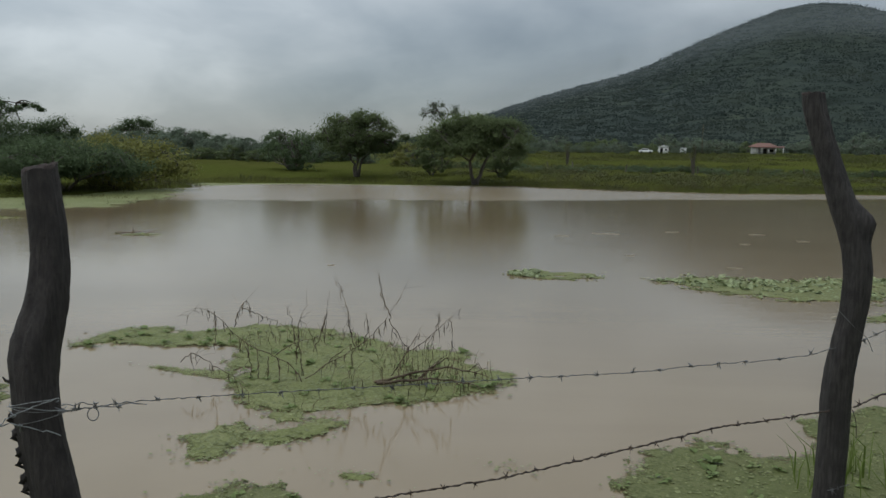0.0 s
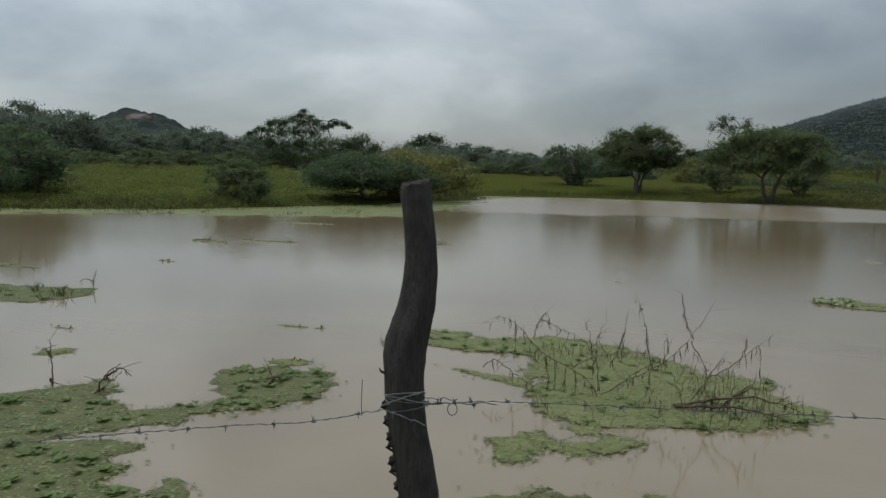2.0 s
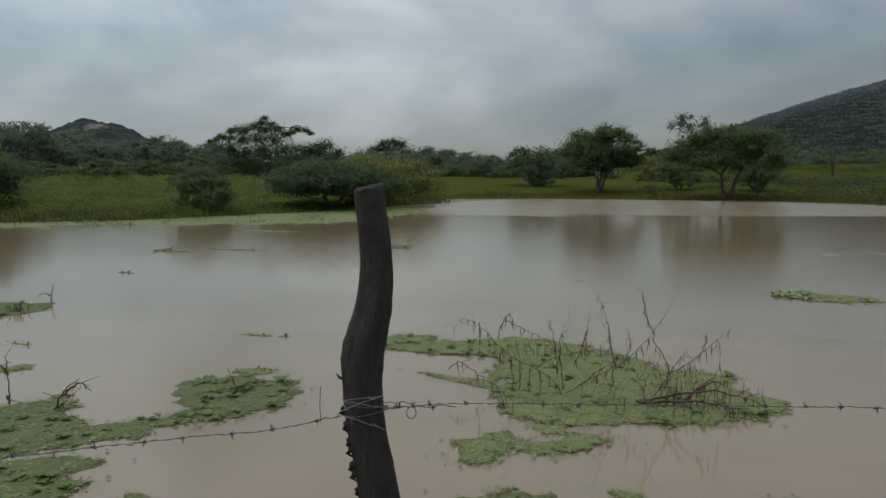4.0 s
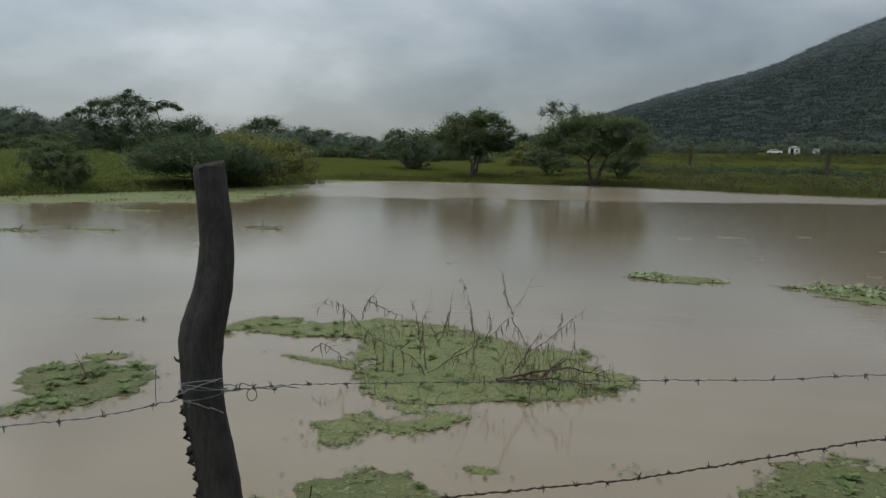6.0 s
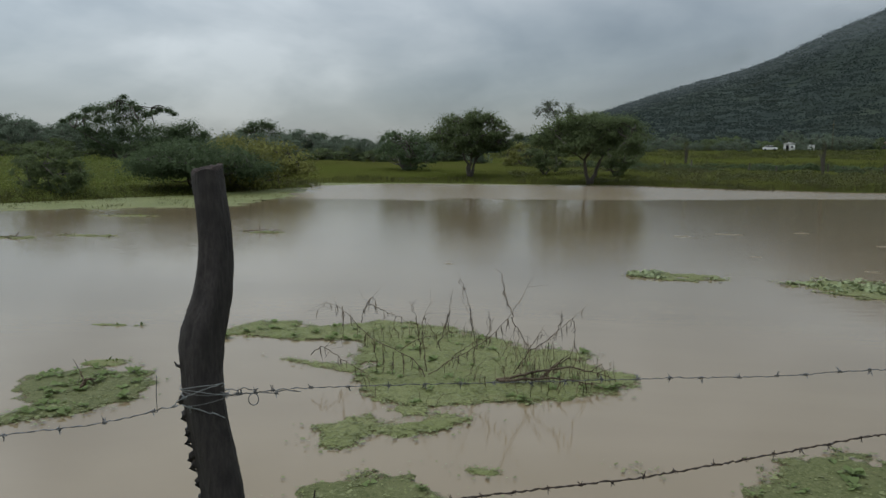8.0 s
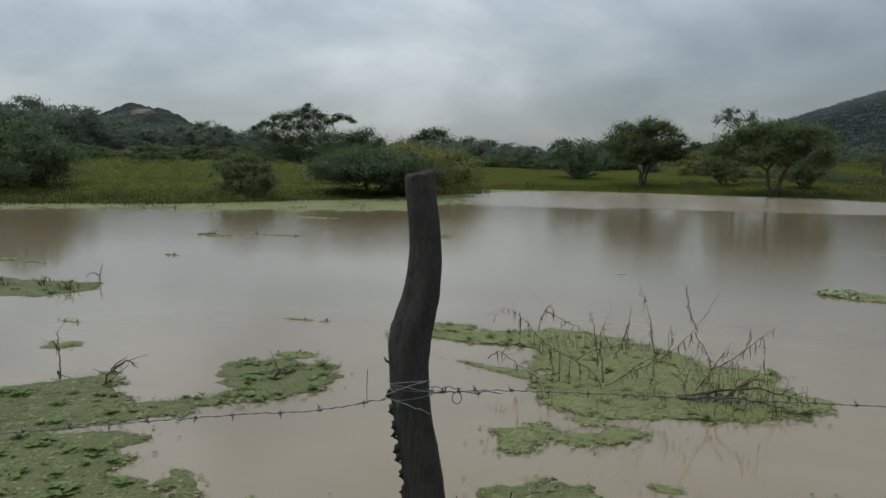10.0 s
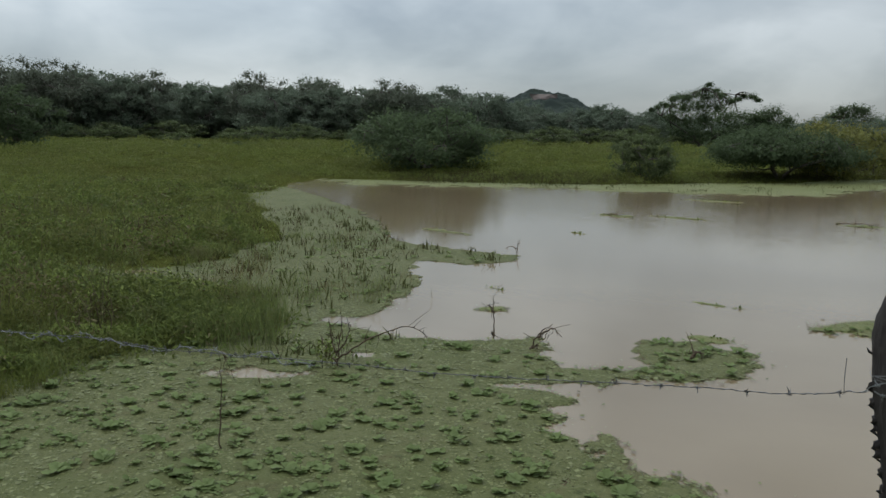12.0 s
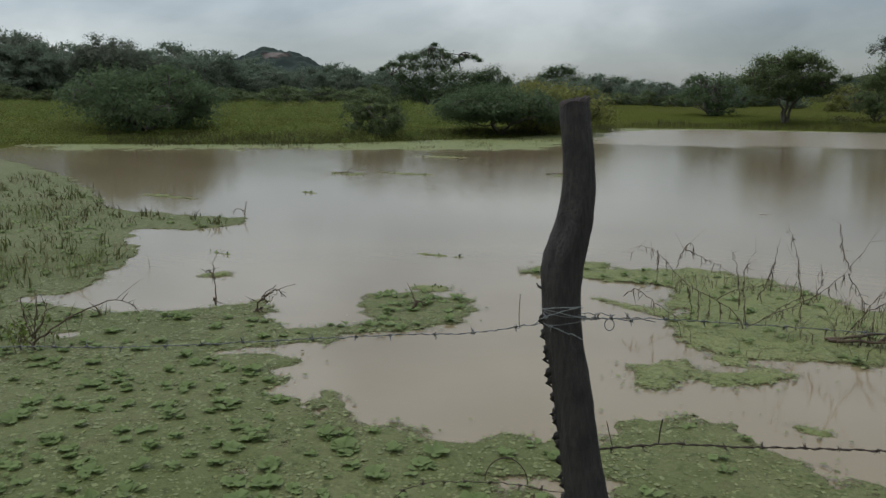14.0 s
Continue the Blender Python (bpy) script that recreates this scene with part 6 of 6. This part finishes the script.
t = np.linspace(0, 2.1 * np.pi, 16)
wire_bit("wire_ring", np.stack([-0.889 + 0.012 * np.sin(t), 2.100 + 0.004 * np.sin(t), 0.927 + 0.016 * np.cos(t)], -1), ZINC, "small loose ring of wire hanging from the strand")
wire_bit("wire_end", [(-1.128, 2.056, 0.895), (-1.13, 2.055, 0.93), (-1.128, 2.056, 0.99)], ZINC, "wire end sticking up from the strand", 0.001)
wire_bit("wire_end", [(-0.76, 2.178, 0.588), (-0.757, 2.178, 0.63), (-0.752, 2.175, 0.66)], RUST, "rusty wire end sticking up from the strand", 0.0022)
wire_bit("wire_end", [(-0.875, 2.13, 0.575), (-0.885, 2.128, 0.615), (-0.892, 2.126, 0.645)], RUST, "rusty wire end sticking up from the strand", 0.0012)
t = np.linspace(0, np.pi, 14)
wire_bit("wire_hoop", np.stack([-1.155 - 0.058 * np.cos(t), 2.048 - 0.02 * np.cos(t), 0.435 + 0.075 * np.sin(t)], -1), RUST, "loop of rusty wire above the lowest strand", 0.0016)
wire_bit("wire_end", [(1.205, 2.76, 1.09), (1.25, 2.745, 1.04), (1.31, 2.76, 0.995), (1.345, 2.79, 0.945)], ZINC, "grey wire end crossing the leaning post", 0.0011)
wire_bit("wire_end", [(1.30, 2.80, 0.745), (1.325, 2.82, 0.70), (1.335, 2.83, 0.64)], RUST, "rusty wire end hanging by the leaning post", 0.0012)


# ---- dead shrub and sticks in the water ----
def twiggy(name, x, y, limbs, label, seed, mat=TWIG, rags=0.6, thick=0.007, hairs=7):
    """A dead plant; each limb is a line of (side, away, up) from the foot, with thin side twigs and hanging rags of weed."""
    rng = np.random.RandomState(seed)
    base = empty(name, pose(x, y, 0.0), label, "dead shrub")
    for limb in limbs:
        line, total = curve_through(limb, 16)
        line[1:] += rng.normal(0, 0.004, (15, 3))
        s = Soup()
        s.tube(line, np.linspace(thick, thick * 0.25, 16), 6, 0.15, rng)
        for k in range(int(hairs * total) + 1):
            q = rng.randint(4, 16)
            d = line[min(15, q)] - line[q - 2]
            d = d / np.linalg.norm(d) + rng.normal(0, 0.7, 3)
            ln = rng.uniform(0.03, 0.11)
            mid = line[q] + d * ln * 0.5 + (0, 0, 0.004)
            s.tube([line[q], mid, line[q] + d * ln], [thick * 0.3, thick * 0.22, thick * 0.12], 4)
        child("branch", s.mesh("branch", mat), base)
        s = Soup()
        for k in range(int(rags * 16 * total)):
            q = rng.randint(2, 16)
            ln = rng.uniform(0.025, 0.09)
            s.tube([line[q], line[q] + rng.normal(0, 0.008, 3) - (0, 0, ln * 0.5), line[q] + rng.normal(0, 0.012, 3) - (0, 0, ln)], [0.0016, 0.0022, 0.0008], 4)
        if s.n:
            tagged(child("hanging_weed", s.mesh("hanging_weed", mat), base), "limp strands of drowned weed", kind="stuff")
    return base


twiggy("dead_shrub", -0.985, 5.6, [
    [(0, 0, -0.03), (-0.01, 0.01, 0.11), (-0.18, 0.03, 0.17), (-0.38, 0.04, 0.23), (-0.51, 0.05, 0.34), (-0.61, 0.06, 0.44), (-0.7, 0.08, 0.56), (-0.76, 0.09, 0.53), (-0.8, 0.1, 0.44)],
    [(-0.5, 0.14, 0.35), (-0.47, 0.14, 0.48), (-0.41, 0.14, 0.56), (-0.38, 0.14, 0.43)],
    [(-0.47, 0.2, 0.48), (-0.39, 0.2, 0.45), (-0.3, 0.2, 0.41), (-0.22, 0.2, 0.39)],
    [(0, -0, 0.05), (-0.02, -0.02, 0.25), (-0.04, -0.03, 0.41), (0.03, -0.05, 0.54)],
    [(-0.06, 0.12, 0.14), (-0.09, 0.12, 0.38), (-0.14, 0.12, 0.52)],
    [(0.04, 0.2, 0.17), (0.12, 0.2, 0.38), (0.15, 0.2, 0.6)],
    [(0.32, 0.3, 0.15), (0.27, 0.3, 0.38), (0.27, 0.3, 0.46), (0.2, 0.3, 0.66)],
    [(0.01, 0, 0.03), (0.19, 0, 0.15), (0.37, 0, 0.25), (0.5, 0, 0.37), (0.58, 0, 0.46), (0.68, 0, 0.66)],
    [(0.59, 0.05, 0.46), (0.54, 0.05, 0.56), (0.51, 0.05, 0.74)],
    [(0.58, 0.02, 0.45), (0.66, 0.02, 0.33), (0.71, 0.02, 0.22), (0.61, 0.02, 0.07)],
    [(0.6, -0, 0.06), (0.69, -0.03, 0.21), (0.78, -0.05, 0.37)],
    [(0.69, 0, 0.21), (0.81, 0, 0.29), (0.94, 0, 0.41), (1.05, 0, 0.52)],
    [(0.9, 0.03, 0.37), (0.92, 0.03, 0.48), (0.92, 0.03, 0.51)],
    [(0.99, 0.02, 0.46), (1.01, 0.02, 0.41), (1.01, 0.02, 0.3)],
    [(-0.8, -0.1, 0.16), (-0.76, -0.1, 0.23), (-0.68, -0.1, 0.23), (-0.59, -0.1, 0.14), (-0.49, -0.1, 0.09), (-0.36, -0.1, 0.01)],
    [(-0.4, 0.05, 0.24), (-0.37, 0.05, 0.12), (-0.36, 0.05, -0)],
    [(-0.24, 0, 0.18), (-0.24, 0, 0.07), (-0.24, 0, -0.04)],
    [(-0.64, 0.15, 0.46), (-0.63, 0.15, 0.34), (-0.64, 0.15, 0.22)],
    [(0.31, 0.1, 0.24), (0.32, 0.1, 0.14), (0.31, 0.1, 0.05)],
    [(-0.22, 0.15, 0.15), (-0.12, 0.15, 0.23), (-0.01, 0.15, 0.27), (0.15, 0.15, 0.3)],
    [(0.14, -0.1, 0.13), (0.23, -0.1, 0.22), (0.3, -0.1, 0.28), (0.39, -0.1, 0.31)],
    [(0.4, 0.08, 0.26), (0.44, 0.08, 0.38), (0.42, 0.08, 0.48)],
    [(0.74, -0.05, 0.2), (0.75, -0.05, 0.12), (0.74, -0.05, 0.05)],
    [(-0.33, 0.08, 0.21), (-0.32, 0.08, 0.09), (-0.33, 0.08, 0.01)],
    [(-0.18, 0, 0.17), (-0.16, 0, 0.08), (-0.17, 0, -0.01)],
], "leafless drowned shrub with arching twigs in a duckweed island", 91, rags=1.7, thick=0.0034, hairs=12)
twiggy("fallen_branch", -0.5, 5.58, [
    [(0, 0, 0.02), (0.2, 0.02, 0.06), (0.4, 0.03, 0.11), (0.55, 0.02, 0.13), (0.74, 0.0, 0.08)],
    [(0.02, -0.03, 0.02), (0.3, -0.02, 0.05), (0.5, -0.04, 0.06), (0.7, -0.06, 0.02)],
    [(0.3, 0.0, 0.04), (0.42, 0.06, 0.14), (0.5, 0.1, 0.17)],
], "dark fallen branch hung with weed on the duckweed", 92, rags=3.0, thick=0.011)
twiggy("dead_sapling", -4.685, 3.02, [
    [(0, 0, -0.05), (0.01, 0, 0.12), (0.03, 0.02, 0.25), (0.02, 0.03, 0.36)],
    [(0, 0, 0.08), (-0.06, 0.0, 0.18), (-0.09, 0.0, 0.32)],
    [(0, 0, 0.1), (0.08, 0.03, 0.2), (0.11, 0.03, 0.33)],
    [(0, 0, 0.05), (0.14, 0.05, 0.16), (0.28, 0.18, 0.27), (0.46, 0.34, 0.33), (0.50, 0.36, 0.22)],
    [(0, 0, 0.02), (-0.12, 0, 0.10), (-0.2, 0, 0.2)],
], "small leafless sapling standing in the carpet", 93, rags=0.5, hairs=14)
twiggy("dead_stick", -4.5, 4.36, [[(0, 0, -0.05), (0.0, 0, 0.14), (-0.02, 0.0, 0.32)], [(0, 0, 0.2), (-0.05, 0, 0.27), (-0.1, 0, 0.24)], [(0, 0, 0.02), (-0.03, 0, 0.06), (0.04, 0, 0.02)]], "thin forked dead stick standing in the water", 94, hairs=9)
twiggy("dead_stick", -4.12, 4.32, [[(0, 0, -0.03), (0.04, 0.02, 0.08), (0.09, 0.05, 0.16), (0.14, 0.09, 0.20)], [(0.06, 0.03, 0.1), (0.15, 0.1, 0.19), (0.2, 0.14, 0.11)], [(0, 0, 0), (0.06, 0.05, 0.05), (0.03, 0.03, 0.02)]], "bent dead stick at the rim of the carpet", 95, rags=1.5, hairs=5, thick=0.009)
twiggy("dead_stick", -3.2, 4.98, [[(0, 0, -0.02), (0.03, 0.01, 0.05), (0.0, 0.02, 0.11)], [(0.02, 0, 0.02), (0.06, 0.02, 0.07), (0.09, 0.04, 0.05)]], "dark broken stick on a duckweed patch", 96, thick=0.012, rags=2)
twiggy("dead_stick", -7.35, 7.85, [[(0, 0, -0.05), (0.0, 0, 0.1), (0.03, 0.02, 0.22)], [(0, 0, 0.08), (-0.12, 0.0, 0.11), (-0.2, -0.02, 0.06)]], "dead stick at the tip of the carpet", 97, rags=1)
twiggy("dead_stick", -3.89, 1.74, [[(0, 0, -0.05), (0.015, 0, 0.2), (0.03, 0, 0.40), (0.02, 0, 0.52)], [(0.02, 0, 0.5), (0.05, 0.02, 0.48), (0.02, 0.02, 0.42)]], "thin upright stick tangled with the wire", 98, rags=0.2, hairs=2, thick=0.005)
twiggy("dead_twigs", -5.9, 15.4, [[(-0.3, 0, 0.01), (0, 0, 0.03), (0.3, 0, 0.05)], [(0, 0, -0.05), (0.05, 0, 0.06), (0.04, 0, 0.14)], [(0.25, 0, 0), (0.4, 0, 0.05), (0.45, 0, 0.03)]], "drifted twigs far out on the water", 99, thick=0.012)
twiggy("dead_twigs", -9.7, 13.4, [[(-0.25, 0, 0.01), (0, 0, 0.03), (0.25, 0, 0.03)], [(0, 0, 0), (0.05, 0.03, 0.06), (0.1, 0.03, 0.1)]], "drifted twigs on a duckweed scrap", 100, thick=0.012)


# small leafy sprigs round the foot of the sapling
rng = np.random.RandomState(150)
for k in range(9):
    sx, sy = -4.78 + rng.normal(0, 0.14), 3.0 + rng.normal(0, 0.09)
    base = empty("water_sprig", pose(sx, sy, 0.0, 0, 0, rng.uniform(0, 360)), "small leafy green sprig standing in the carpet", "water plant", "sprigs round the sapling")
    high = rng.uniform(0.08, 0.2)
    stem = Soup()
    t = np.linspace(0, 1, 6)
    line = np.stack([0.05 * t**2, 0.02 * np.sin(3 * t), high * t - 0.02 * (t == 0)], -1)
    stem.tube(line, np.linspace(0.003, 0.0015, 6), 5)
    child("stem", stem.mesh("stem", STRAW), base)
    pts = np.repeat(line[2:], 5, 0) + rng.normal(0, 0.014, (20, 3))
    v, f = leaf_quads(pts, 0.016, rng, 0.1, 0.45)
    child("foliage", mesh_of("foliage", v, f, WEED_LEAF), base)


# ---- sedge behind the leaning post ----
def sedge(x, y, height, seed, lean=0.0):
    rng = np.random.RandomState(seed)
    base = empty("sedge", pose(x, y, 0.0), "green umbrella sedge with brown seed heads in the duckweed", "sedge")
    t = np.linspace(0, 1, 8)
    top = np.array([lean, 0, height])
    s = Soup()
    s.tube(np.stack([lean * t**1.5, 0 * t, height * t - 0.1 * (t == 0)], -1), np.linspace(0.006, 0.004, 8), 6)
    child("stem", s.mesh("stem", WEED_LEAF), base)
    for k in range(9):
        a = 2 * math.pi * k / 9 + rng.uniform(-0.3, 0.3)
        ln = rng.uniform(0.10, 0.20)
        d = np.array([math.cos(a), math.sin(a), 0])
        side = np.array([-d[1], d[0], 0]) * 0.004
        p = [top, top + d * ln * 0.5 + (0, 0, 0.03), top + d * ln - (0, 0, 0.02)]
        v = [p[0] - side, p[0] + side, p[1] + side, p[1] - side, p[2] + side * 0.1, p[2] - side * 0.1]
        child("bract", mesh_of("bract", v, [(0, 1, 2, 3), (3, 2, 4, 5)], WEED_LEAF), base)
    for k in range(8):
        d = rng.normal(0, 0.5, 3)
        d[2] = 1
        ln = rng.uniform(0.04, 0.09)
        tip = top + d / np.linalg.norm(d) * ln
        s = Soup()
        s.tube([top, (top + tip) / 2, tip], [0.0015, 0.001, 0.001], 4)
        v, f = leaf_quads(tip + rng.normal(0, 0.008, (26, 3)), 0.008, rng, 0, 0.3)
        s.add(v, f)
        child("seed_head", s.mesh("seed_head", STRAW), base)


sedge(1.98, 3.55, 0.55, 131, -0.05)
sedge(2.3, 3.9, 0.45, 132, 0.03)
rng = np.random.RandomState(133)
x = np.repeat([1.95, 2.2, 2.5, 1.75, 2.0], 26) + rng.normal(0, 0.06, 130)
y = np.repeat([3.5, 3.9, 3.7, 3.9, 4.1], 26) + rng.normal(0, 0.06, 130)
blades("sedge_tuft", x, y, 0.28, 0.008, 134, WEED_LEAF, "green sedge blades in the duckweed", 0.4, 0.0)


# ---- straws and scum drifting on open water ----
pick = random.Random(31)
for x, y, ln in ((3.35, 16.9, 0.55), (2.35, 16.3, 0.3), (4.9, 17.5, 0.3), (6.6, 17.2, 0.35), (7.0, 15.9, 0.25), (4.2, 11.8, 0.2), (6.9, 12.1, 0.06), (8.2, 16.4, 0.3), (5.6, 15.2, 0.2), (3.0, 13.2, 0.15), (9.4, 18.6, 0.4), (-1.6, 11.5, 0.12)):
    s = Soup()
    t = np.linspace(-0.5, 0.5, 6)
    s.tube(np.stack([t * ln, 0.02 * ln * np.sin(t * 9), 0.004 + 0 * t], -1), np.array([0.002, 0.004, 0.005, 0.005, 0.004, 0.002]), 6)
    ob = new("floating_straw", s.mesh("floating_straw", PALE))
    ob.matrix_basis = pose(x, y, 0.0, 0, 0, pick.uniform(-12, 8))
    tagged(ob, "pale dry straw drifting on muddy water", "straw", "straws on the water")
